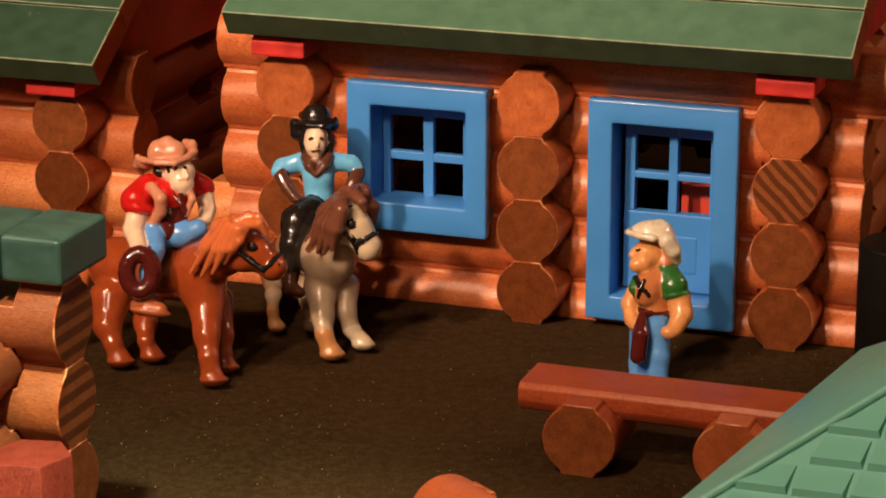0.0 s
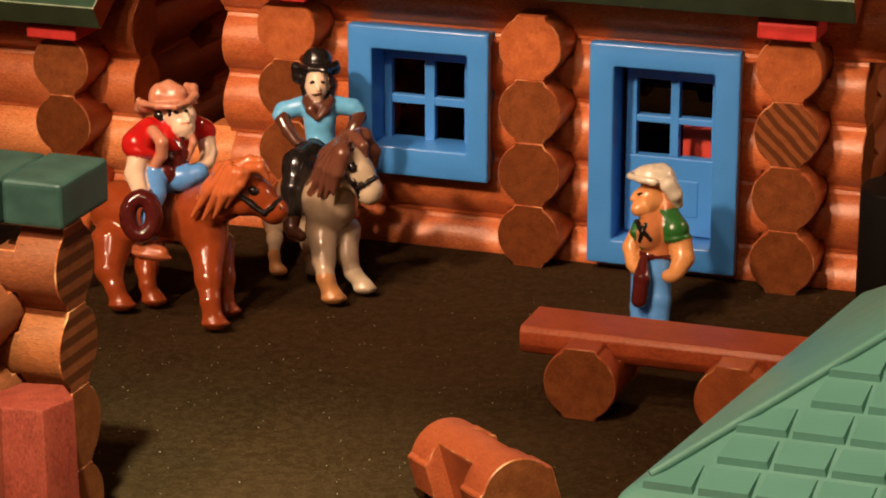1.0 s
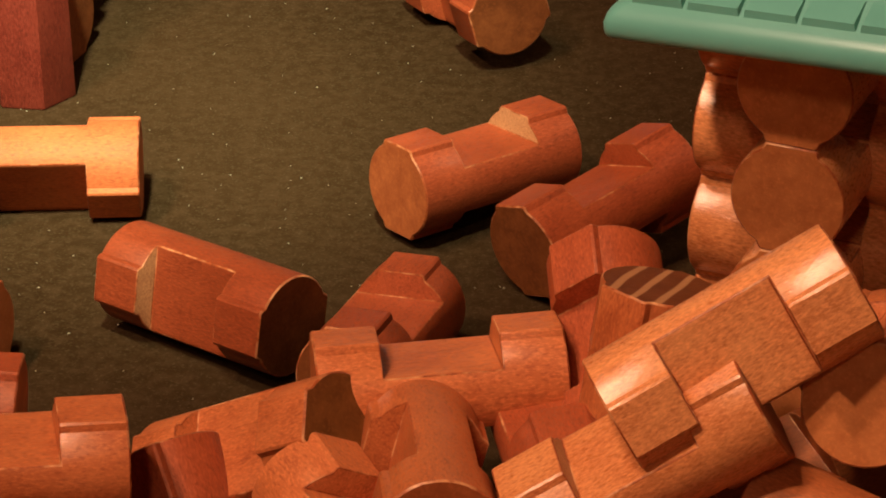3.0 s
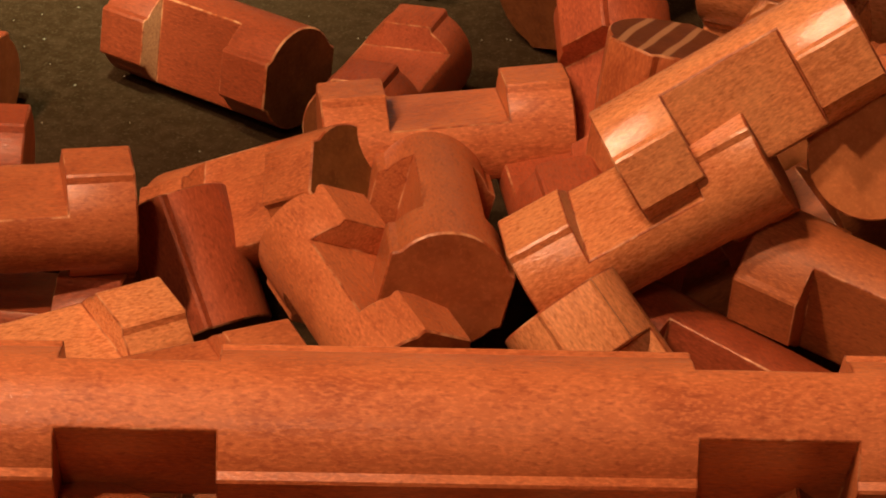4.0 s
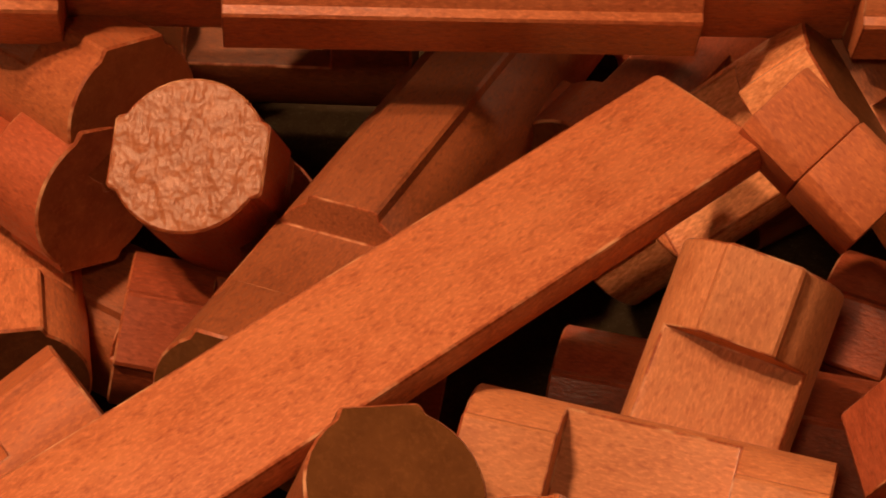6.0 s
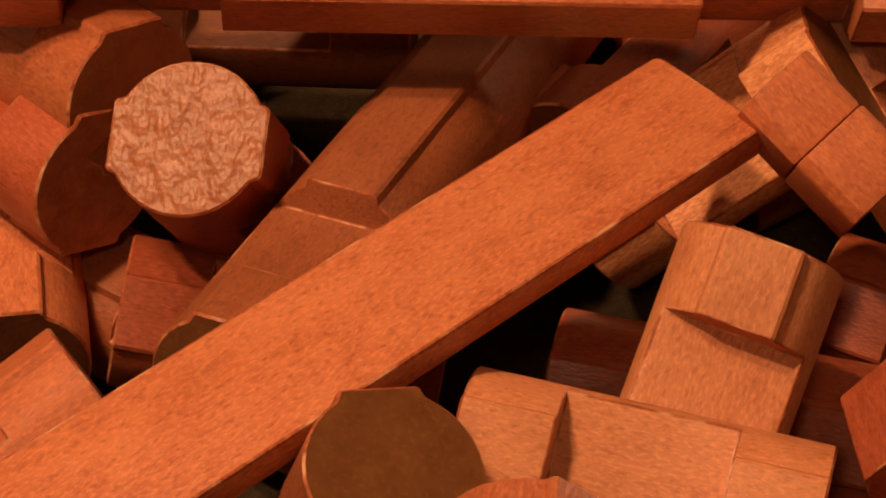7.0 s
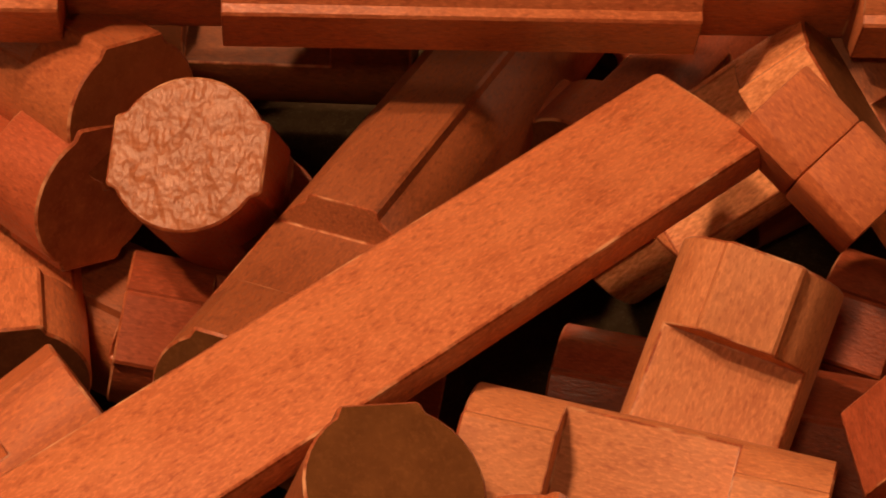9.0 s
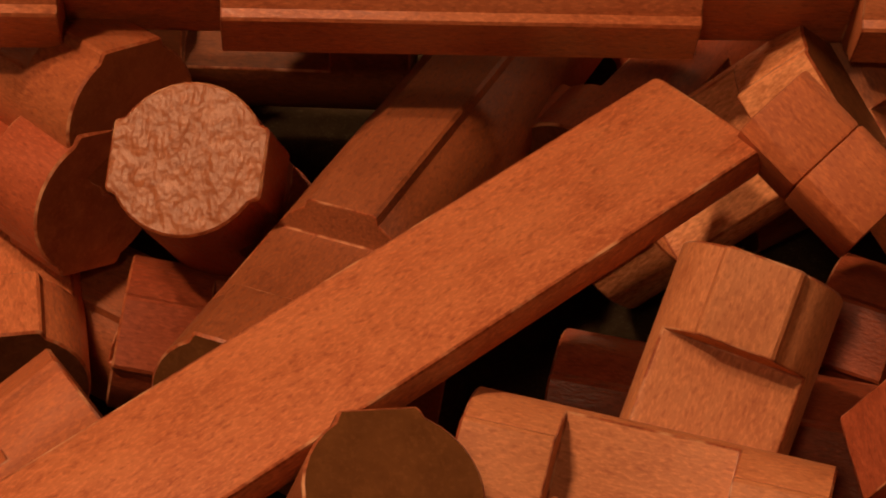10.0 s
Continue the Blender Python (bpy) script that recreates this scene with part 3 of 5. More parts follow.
loose(1, -0.0558, 0.2574, 0.0304, 134.1, 6.0, 19.3, WOOD_RED, END)
loose(1, -0.0267, 0.2484, 0.0273, 71.1, 56.6, 80.7, WOOD_RED, END_PALE)
loose(2, -0.0016, 0.2563, 0.0278, 67.2, 9.4, -1.3, WOOD_DARK, END_OLIVE)
loose(1, 0.0345, 0.2565, 0.0267, -176.0, 40.8, -41.3, WOOD_PALE, END_DARK)
loose(1, 0.0286, 0.2052, 0.0315, -115.7, 35.8, -11.5, WOOD_LIGHT, END)
loose(1, 0.0208, 0.1943, 0.0316, -15.0, 2.5, 32.4, WOOD_LIGHT, END_DARK)
loose(1, -0.0102, 0.1853, 0.0321, 135.1, 68.3, 31.8, WOOD_DARK, END_OLIVE)
loose(1, -0.0206, 0.2354, 0.0132, -3.4, 11.3, 45.1, WOOD_RED, END)
loose(1, -0.0552, 0.2463, 0.0171, 98.6, -0.7, 1.0, WOOD, END_DARK)
loose(1, -0.0532, 0.1943, 0.0282, -147.5, 21.0, -141.9, WOOD_MATT, END)
loose(2, 0.0694, 0.2155, 0.0107, -13.6, 1.2, 49.5, WOOD_RED, END)
loose(1, 0.0064, 0.1529, 0.0485, -97.1, 2.3, -34.1, WOOD, END)
loose(1, 0.0661, 0.2364, 0.0098, -25.5, 0.8, 48.6, WOOD_RED, END)
loose(1, 0.0262, 0.2755, 0.0195, 58.0, 4.0, 110.0, WOOD_RED, END_DARK)
# under the long log: its dark colour stands in for that log's shadow
loose(1, -0.0240, 0.2800, 0.0290, -3.0, 0.0, 20.0, WOOD_SHADED, END_DARK)
loose(1, -0.0283, 0.2346, 0.0116, -37.5, -5.3, 6.9, WOOD_DARK, END_OLIVE)
loose(1, 0.0551, 0.2780, 0.0148, 23.8, -13.6, 12.4, WOOD_DARK, END_OLIVE)
loose(1, 0.0522, 0.3603, 0.0157, 22.9, -15.8, 19.8, WOOD_DARK, END_OLIVE)
loose(1, 0.0595, 0.2541, 0.0258, -55.3, 26.9, -24.9, WOOD_DARK, END_DARK)
loose(1, 0.0552, 0.1803, 0.0380, -80.0, 12.0, 60.0, WOOD_RED, END)
loose(1, 0.0421, 0.3260, 0.0130, -38.0, 6.0, 75.0, WOOD_RED, END)
loose(1, -0.0682, 0.3485, 0.0100, 172.0, 0.0, 12.0, WOOD_RED, END_DARK)

# flat plank across the heap
bm = box_bm(-0.0630, 0.0630, -0.00875, 0.00875, -0.0020, 0.0020, 0.0)
bmesh.ops.bevel(bm, geom=[e for e in bm.edges if abs(e.verts[0].co.z - e.verts[1].co.z) > 0.001], offset=0.0012, segments=4, profile=0.5, affect="EDGES")
bmesh.ops.bevel(bm, geom=[e for e in bm.edges if e.calc_face_angle(0.0) > 1.2], offset=0.0004, segments=2, profile=0.5, affect="EDGES", material=1)
plank = tagged(mesh_ob("plank", bm, [WOOD, RIM_WOOD], None, "", 40), "flat orange-brown wooden strip lying across the loose logs", "plank")
plank.matrix_world = pose(-0.0155, 0.1992, 0.0463, 0, 0, 42.5)

# short block with a stepped top, wedged in the heap
bm = prism_bm([(-0.0052, -0.0045), (0.0052, -0.0045), (0.0052, 0.0033), (0.0036, 0.0045), (-0.0036, 0.0045), (-0.0052, 0.0030)], -0.0092, -0.0005, 0.0005)
block = tagged(mesh_ob("toy_block", bm, [WOOD_MATT], None, "", 30), "short stepped brown wooden block wedged among loose logs", "block")
block.matrix_world = Matrix(((0.7018, 0.7478, 0.0586, 0.0438), (-0.5876, 0.5978, -0.5937, 0.2350), (-0.4663, 0.3721, 0.8362, 0.0457), (0, 0, 0, 1)))
part("step", prism_bm([(-0.0052, -0.0045), (0.0052, -0.0045), (0.0052, 0.0039), (0.0040, 0.0051), (-0.0040, 0.0051), (-0.0052, 0.0036)], -0.0004, 0.0088, 0.0005), WOOD_MATT, block, "", 30)


# ---- toy figures: each one moulded in a single piece ----
def moulded(name, prims, mats, label, category, m, cell=0.33):
    """One smooth mesh round a set of blended rounded forms; sizes in millimetres.
    A form: ('c', a, b, ra, rb, colour, blend) a tapered rod; ('e', centre, radii, turn, colour, blend) an egg, turned about Y and Z."""
    lo, hi = np.full(3, 1e9), np.full(3, -1e9)
    for p in prims:
        for pt, r in (((p[1], p[3]), (p[2], p[4])) if p[0] == "c" else ((p[1], max(p[2])),)):
            lo, hi = np.minimum(lo, np.array(pt) - r - 2), np.maximum(hi, np.array(pt) + r + 2)
    dims = np.ceil((hi - lo) / cell).astype(int) + 1
    ax = [lo[i] + cell * np.arange(dims[i]) for i in range(3)]
    field = np.full(dims, 50.0, np.float32)
    best = np.full(dims, 50.0, np.float32)
    which = np.zeros(dims, np.uint8)
    for p in prims:
        pts = ((p[1], p[3]), (p[2], p[4])) if p[0] == "c" else ((p[1], max(p[2])),)
        a = np.min([np.array(q) - r for q, r in pts], 0) - 4
        b = np.max([np.array(q) + r for q, r in pts], 0) + 4
        sl = tuple(slice(max(0, int((a[i] - lo[i]) / cell)), min(dims[i], int((b[i] - lo[i]) / cell) + 2)) for i in range(3))
        X, Y, Z = np.meshgrid(*(ax[i][sl[i]] for i in range(3)), indexing="ij")
        if p[0] == "c":
            A, B = np.array(p[1], float), np.array(p[2], float)
            d = B - A
            t = np.clip(((X - A[0]) * d[0] + (Y - A[1]) * d[1] + (Z - A[2]) * d[2]) / max(d @ d, 1e-6), 0, 1)
            dist = np.sqrt((X - A[0] - t * d[0]) ** 2 + (Y - A[1] - t * d[1]) ** 2 + (Z - A[2] - t * d[2]) ** 2) - (p[3] + t * (p[4] - p[3]))
            col, k = p[5], p[6]
        else:
            turn = Euler((radians(p[3][0]), radians(p[3][1]), radians(p[3][2]))).to_matrix().inverted()
            x, y, z = X - p[1][0], Y - p[1][1], Z - p[1][2]
            u, v, w = (turn[i][0] * x + turn[i][1] * y + turn[i][2] * z for i in range(3))
            ra, rb, rc = p[2]
            k0 = np.sqrt((u / ra) ** 2 + (v / rb) ** 2 + (w / rc) ** 2)
            k1 = np.sqrt((u / ra ** 2) ** 2 + (v / rb ** 2) ** 2 + (w / rc ** 2) ** 2)
            dist = k0 * (k0 - 1) / np.maximum(k1, 1e-6)
            col, k = p[4], p[5]
        dist = dist.astype(np.float32)
        f = field[sl]
        h = np.clip(0.5 + 0.5 * (f - dist) / k, 0, 1)
        field[sl] = f * (1 - h) + dist * h - k * h * (1 - h)
        near = dist < best[sl] + 0.02
        which[sl] = np.where(near, col, which[sl])
        best[sl] = np.minimum(best[sl], dist)
    # surface nets
    inside = field < 0
    n = dims - 1
    count = np.zeros(n, np.int32)
    acc = np.zeros((*n, 3), np.float32)
    corner = [(i, j, k) for i in (0, 1) for j in (0, 1) for k in (0, 1)]

    def at(arr, c):
        return arr[c[0]:c[0] + n[0], c[1]:c[1] + n[1], c[2]:c[2] + n[2]]

    for c in corner:
        for axis in range(3):
            if c[axis] == 0:
                e = list(c)
                e[axis] = 1
                f0, f1 = at(field, c), at(field, e)
                cross = (f0 < 0) != (f1 < 0)
                t = np.where(cross, f0 / np.where(cross, f0 - f1, 1), 0)
                count += cross
                for q in range(3):
                    acc[..., q] += np.where(cross, c[q] + (t if q == axis else 0), 0)
    live = count > 0
    idx = np.full(n, -1, np.int64)
    idx[live] = np.arange(live.sum())
    cells = np.argwhere(live)
    verts = (lo + cell * (cells + acc[live] / count[live][:, None])) / 1000.0
    col_v = which[:-1, :-1, :-1][live]
    faces = []
    for axis in range(3):
        o = [(1, 2), (2, 0), (0, 1)][axis]
        s0 = [slice(1, n[i]) for i in range(3)]
        s0[axis] = slice(0, n[axis])
        s1 = list(s0)
        s1[axis] = slice(1, n[axis] + 1)
        a, b = inside[tuple(s0)], inside[tuple(s1)]
        where = np.argwhere(a != b)
        flip = a[tuple(where.T)]
        base = where.copy()
        for i in range(3):
            if i != axis:
                base[:, i] += 1
        quad = []
        for da, db in ((0, 0), (-1, 0), (-1, -1), (0, -1)):
            g = base.copy()
            g[:, o[0]] += da
            g[:, o[1]] += db
            quad.append(idx[tuple(g.T)])
        quad = np.stack(quad, 1)
        quad[~flip] = quad[~flip][:, ::-1]
        faces.append(quad)
    faces = np.concatenate(faces)
    me = bpy.data.meshes.new(name)
    me.from_pydata(verts.tolist(), [], faces.tolist())
    cols = np.sort(col_v[faces], 1)[:, 1]
    me.polygons.foreach_set("material_index", cols.astype(np.int32))
    me.polygons.foreach_set("use_smooth", [True] * len(me.polygons))
    for mt in mats:
        me.materials.append(mt)
    me.update()
    ob = new(name, me)
    ob.matrix_world = m
    return tagged(ob, label, category)


def glossy(name, colour, rough=0.22):
    return paint(name, colour, rough * 0.6, 0.3, 0.12, 0.08, scale=250)


FLESH = glossy("flesh_plastic", (0.74, 0.55, 0.38), 0.35)
FLESH_TAN = glossy("tan_flesh_plastic", (0.66, 0.30, 0.10), 0.35)
RED_P = glossy("red_plastic", (0.50, 0.012, 0.010))
TAN_P = glossy("tan_plastic", (0.50, 0.21, 0.12), 0.32)
BLUE_P = glossy("jeans_plastic", (0.10, 0.30, 0.66))
SKY_P = glossy("sky_blue_plastic", (0.13, 0.44, 0.72))
MAROON = glossy("maroon_plastic", (0.075, 0.010, 0.008), 0.15)
BROWN_P = glossy("brown_plastic", (0.085, 0.030, 0.016), 0.2)
BLACK_P = glossy("black_plastic", (0.010, 0.008, 0.007), 0.25)
WHITE_P = glossy("cream_plastic", (0.62, 0.56, 0.42), 0.4)
GREEN_P = glossy("shirt_green_plastic", (0.022, 0.125, 0.022), 0.4)
CHESTNUT = glossy("chestnut_plastic", (0.28, 0.052, 0.012), 0.2)
CHESTNUT_M = glossy("light_chestnut_plastic", (0.52, 0.135, 0.040), 0.22)
BOOT_P = glossy("boot_plastic", (0.42, 0.12, 0.045), 0.3)
TAN_HOOF = glossy("tan_hoof_plastic", (0.50, 0.23, 0.08), 0.28)
VEST_P = glossy("vest_plastic", (0.46, 0.165, 0.055), 0.32)
GREY_H = glossy("grey_tan_plastic", (0.43, 0.32, 0.205), 0.25)
GREY_M = glossy("grey_brown_plastic", (0.135, 0.050, 0.028), 0.22)
PALE_M = glossy("pale_muzzle_plastic", (0.56, 0.45, 0.30), 0.28)


def rod(forms, a, b, ra, rb, colour, blend):
    forms.append(("c", a, b, ra, rb, colour, blend))


def egg(forms, centre, radii, turn, colour, blend):
    forms.append(("e", centre, radii, turn, colour, blend))


P = []
rod(P, (8.5, 1.8, 26.7), (-12.9, 16.0, 25.3), 7.47, 7.63, 0, 3)
egg(P, (-16.3, 18.0, 25.0), (7.95, 8.27, 8.27), (-17, -0, 0), 0, 3)
egg(P, (9.7, -1.6, 25.8), (6.68, 6.99, 7.31), (-17, -0, 0), 0, 3)
rod(P, (9.1, -0.1, 30.6), (21.1, -5.8, 39.4), 6.68, 4.93, 0, 3)
rod(P, (16.4, -6.0, 35.4), (22.1, -8.4, 37.8), 5.72, 5.09, 0, 3)
rod(P, (23.1, -9.2, 38.6), (25.5, -9.6, 37.3), 5.25, 4.77, 0, 2)
rod(P, (25.5, -9.7, 37.2), (30.2, -10.7, 33.6), 4.45, 3.66, 0, 1.5)
egg(P, (30.4, -11.2, 33.7), (3.66, 3.81, 3.66), (-17, -0, 0), 4, 1)
egg(P, (22.2, -11.0, 36.1), (3.81, 4.13, 3.81), (-17, -0, 0), 0, 1.5)
rod(P, (11.2, -3.9, 21.6), (11.7, -10.5, 13.9), 5.72, 3.50, 0, 2)
rod(P, (11.7, -10.5, 13.9), (12.4, -14.3, 8.6), 3.50, 2.78, 0, 2)
rod(P, (12.4, -14.3, 8.6), (13.1, -15.8, 3.9), 2.78, 2.84, 3, 1)
rod(P, (13.0, -15.9, 3.4), (14.4, -16.5, 3.3), 2.67, 2.40, 3, 1)
egg(P, (13.9, -16.1, 2.7), (4.07, 3.67, 1.43), (-17, -0, 0), 3, 0.8)
rod(P, (13.7, 3.7, 19.2), (15.0, -1.5, 10.9), 4.45, 3.18, 0, 2)
rod(P, (15.0, -1.5, 10.9), (15.3, -4.2, 6.5), 3.18, 2.70, 0, 2)
rod(P, (15.3, -4.2, 6.5), (15.6, -5.0, 3.9), 2.70, 2.70, 3, 1)
rod(P, (15.4, -5.1, 3.5), (16.9, -5.8, 3.4), 2.54, 2.29, 3, 1)
egg(P, (16.4, -5.3, 2.7), (3.88, 3.50, 1.43), (-17, -0, 0), 3, 0.8)
rod(P, (-17.2, 9.4, 17.3), (-17.5, 4.0, 11.6), 6.36, 3.81, 0, 2)
rod(P, (-17.5, 4.0, 11.6), (-15.7, 0.9, 7.6), 3.81, 2.70, 0, 2)
rod(P, (-15.7, 0.9, 7.6), (-14.3, -0.2, 3.9), 2.70, 2.84, 3, 1)
rod(P, (-14.5, -0.3, 3.5), (-13.0, -1.0, 3.4), 2.67, 2.40, 3, 1)
egg(P, (-13.5, -0.6, 2.7), (4.07, 3.67, 1.43), (-17, -0, 0), 3, 0.8)
rod(P, (-8.5, 17.0, 14.9), (-7.3, 9.1, 10.7), 5.72, 3.18, 0, 2)
rod(P, (-7.3, 9.1, 10.7), (-6.9, 4.6, 7.1), 3.18, 2.38, 0, 2)
rod(P, (-6.9, 4.6, 7.1), (-5.7, 3.7, 3.9), 2.38, 2.57, 3, 1)
rod(P, (-5.8, 3.5, 3.5), (-4.3, 2.9, 3.4), 2.42, 2.17, 3, 1)
egg(P, (-4.9, 3.3, 2.7), (3.68, 3.32, 1.43), (-17, -0, 0), 3, 0.8)
rod(P, (-24.1, 22.7, 26.7), (-27.4, 21.3, 18.6), 2.38, 2.86, 1, 1)
rod(P, (-27.4, 21.3, 18.6), (-27.3, 18.5, 5.9), 2.86, 1.27, 1, 1)
egg(P, (19.4, -9.1, 42.5), (6.68, 3.81, 3.81), (-19, 27, -9), 1, 1.5)
rod(P, (13.0, -7.5, 37.5), (20.3, -7.7, 43.7), 3.50, 3.81, 1, 1.5)
rod(P, (21.4, -7.7, 43.7), (25.5, -7.4, 44.7), 3.34, 2.70, 1, 1.5)
rod(P, (17.2, -11.5, 44.8), (12.4, -11.1, 39.2), 1.83, 1.51, 1, 0.25)
rod(P, (12.4, -11.1, 39.2), (7.7, -9.3, 31.5), 1.51, 0.56, 1, 0.25)
rod(P, (18.6, -13.4, 45.7), (15.1, -14.2, 39.5), 1.83, 1.51, 1, 0.25)
rod(P, (15.1, -14.2, 39.5), (10.8, -11.4, 31.2), 1.51, 0.56, 1, 0.25)
rod(P, (20.2, -14.9, 45.8), (17.7, -16.1, 40.1), 1.83, 1.51, 1, 0.25)
rod(P, (17.7, -16.1, 40.1), (13.9, -12.7, 32.3), 1.51, 0.56, 1, 0.25)
rod(P, (21.5, -15.5, 45.6), (19.6, -16.4, 40.8), 1.83, 1.51, 1, 0.25)
rod(P, (19.6, -16.4, 40.8), (17.5, -14.3, 35.7), 1.51, 0.56, 1, 0.25)
rod(P, (18.1, -11.1, 46.3), (14.3, -10.4, 41.6), 1.83, 1.51, 1, 0.25)
rod(P, (14.3, -10.4, 41.6), (9.9, -8.5, 34.2), 1.51, 0.56, 1, 0.25)
rod(P, (22.7, -14.5, 45.4), (21.5, -16.4, 42.6), 1.83, 1.51, 1, 0.25)
rod(P, (21.5, -16.4, 42.6), (19.9, -16.4, 39.2), 1.51, 0.56, 1, 0.25)
rod(P, (15.2, -7.8, 43.2), (11.4, -7.0, 38.9), 1.83, 1.51, 1, 0.25)
rod(P, (11.4, -7.0, 38.9), (8.0, -4.6, 33.0), 1.51, 0.56, 1, 0.25)
rod(P, (22.7, -10.8, 47.2), (26.6, -12.6, 48.0), 1.59, 1.43, 1, 0.3)
rod(P, (26.6, -12.6, 48.0), (29.3, -13.4, 45.4), 1.43, 0.64, 1, 0.3)
rod(P, (23.5, -13.1, 46.5), (27.0, -15.0, 47.1), 1.59, 1.43, 1, 0.3)
rod(P, (27.0, -15.0, 47.1), (29.1, -14.9, 43.9), 1.43, 0.64, 1, 0.3)
rod(P, (21.0, -11.9, 46.8), (24.0, -11.5, 48.3), 1.43, 1.43, 1, 0.3)
rod(P, (24.0, -11.5, 48.3), (27.4, -11.7, 47.7), 1.43, 0.79, 1, 0.3)
rod(P, (25.0, -10.0, 46.3), (25.8, -9.3, 48.6), 0.95, 0.40, 0, 0.5)
rod(P, (19.2, -14.7, 41.1), (21.7, -14.4, 43.4), 0.51, 0.51, 2, 0.15)
rod(P, (21.7, -14.4, 43.4), (24.2, -13.1, 44.9), 0.51, 0.51, 2, 0.15)
rod(P, (19.2, -14.7, 41.1), (21.8, -15.7, 38.7), 0.54, 0.52, 2, 0.15)
rod(P, (21.8, -15.7, 38.7), (24.8, -15.2, 36.0), 0.52, 0.52, 2, 0.15)
rod(P, (24.8, -15.2, 36.0), (27.5, -14.4, 33.6), 0.52, 0.54, 2, 0.15)
rod(P, (27.5, -14.4, 33.6), (29.9, -14.9, 35.5), 0.52, 0.52, 2, 0.15)
rod(P, (29.9, -14.9, 35.5), (31.6, -12.8, 37.0), 0.52, 0.52, 2, 0.15)
rod(P, (31.6, -12.8, 37.0), (32.2, -9.7, 37.2), 0.52, 0.48, 2, 0.15)
egg(P, (25.0, -14.1, 40.3), (1.43, 0.79, 1.27), (-18, 19, -6), 2, 0.1)
egg(P, (32.1, -14.1, 35.0), (0.38, 0.40, 0.51), (-17, -0, 0), 2, 0.1)
HORSE_A = pose(-0.0769, 0.7206, 0)
moulded("toy_horse", P, [CHESTNUT, CHESTNUT_M, BLACK_P, CHESTNUT, CHESTNUT], "glossy chestnut plastic toy horse with a light orange mane", "toy horse", HORSE_A)

P = []
rod(P, (-0.1, 9.9, 39.7), (0.4, 10.7, 49.3), 4.77, 6.36, 0, 2)
egg(P, (0.6, 8.4, 48.3), (6.99, 5.40, 4.77), (-17, -0, 0), 0, 1.5)
egg(P, (1.1, 6.8, 43.4), (4.77, 4.45, 4.45), (-17, -0, 0), 4, 0.8)
rod(P, (-3.7, 2.4, 52.8), (-1.0, -0.1, 49.9), 1.43, 1.83, 2, 0.3)
rod(P, (-1.0, -0.1, 49.9), (-1.2, 0.4, 46.2), 1.83, 1.75, 2, 0.3)
rod(P, (-1.2, 0.4, 46.2), (-3.9, 1.2, 42.0), 1.75, 1.27, 2, 0.3)
rod(P, (6.3, 4.4, 52.5), (7.4, 3.3, 48.9), 0.79, 1.11, 2, 0.3)
rod(P, (7.4, 3.3, 48.9), (5.7, 3.0, 44.5), 1.11, 0.79, 2, 0.3)
rod(P, (4.3, 3.4, 50.9), (4.0, 2.6, 48.2), 0.56, 0.64, 4, 0.2)
rod(P, (4.0, 2.6, 48.2), (5.2, 2.3, 45.0), 0.64, 0.56, 4, 0.2)
rod(P, (2.4, 3.1, 49.8), (4.3, 2.1, 47.7), 0.48, 0.64, 4, 0.2)
rod(P, (4.3, 2.1, 47.7), (5.8, 2.6, 45.9), 0.64, 0.48, 4, 0.2)
egg(P, (-0.2, 4.8, 50.5), (2.86, 2.23, 2.23), (-17, -0, 0), 0, 0.5)
rod(P, (-5.2, 7.1, 51.1), (-8.3, 3.2, 48.6), 3.97, 4.29, 0, 1.2)
egg(P, (-7.4, 2.6, 46.5), (4.77, 4.45, 2.23), (-17, 11, -4), 0, 0.6)
rod(P, (-8.0, 2.0, 44.7), (-8.8, -1.1, 41.3), 3.02, 2.70, 1, 0.8)
rod(P, (-8.8, -1.1, 41.3), (-6.7, -6.4, 37.5), 2.70, 2.23, 1, 0.8)
egg(P, (-6.3, -7.8, 36.3), (2.86, 2.23, 2.38), (-17, -0, 0), 1, 0.6)
rod(P, (-4.8, -9.7, 37.2), (-3.9, -10.1, 35.7), 1.11, 0.95, 1, 0.5)
rod(P, (6.9, 13.3, 50.7), (9.2, 14.8, 49.0), 3.50, 3.50, 0, 1)
rod(P, (9.7, 14.4, 47.5), (10.8, 11.1, 43.8), 2.70, 2.38, 1, 0.6)
rod(P, (10.8, 11.1, 43.8), (10.5, 8.5, 41.9), 2.38, 2.23, 1, 0.6)
egg(P, (8.8, 6.1, 40.9), (2.38, 2.07, 1.91), (-17, -0, 0), 1, 0.6)
egg(P, (3.6, 7.4, 55.5), (4.45, 4.13, 4.13), (-17, -0, 0), 1, 0.8)
egg(P, (4.5, 5.1, 53.0), (3.34, 3.18, 3.02), (-17, -0, 0), 1, 0.8)
rod(P, (4.0, 6.1, 51.4), (5.0, 4.6, 51.5), 2.23, 1.91, 1, 0.8)
egg(P, (-1.2, 9.5, 55.7), (2.54, 2.86, 3.50), (-17, -0, 0), 1, 1)
rod(P, (5.7, 3.7, 56.6), (6.2, 3.0, 55.4), 0.51, 0.67, 1, 0.4)
egg(P, (-2.2, 8.0, 55.4), (1.70, 1.60, 2.00), (-17, -0, 0), 6, 0.3)
rod(P, (0.9, 5.1, 58.2), (0.8, 4.0, 56.5), 0.79, 0.32, 6, 0.2)
egg(P, (2.7, 3.9, 57.4), (0.73, 0.64, 0.51), (-17, -0, 0), 6, 0.1)
egg(P, (5.5, 4.0, 57.8), (0.64, 0.64, 0.51), (-17, -0, 0), 6, 0.1)
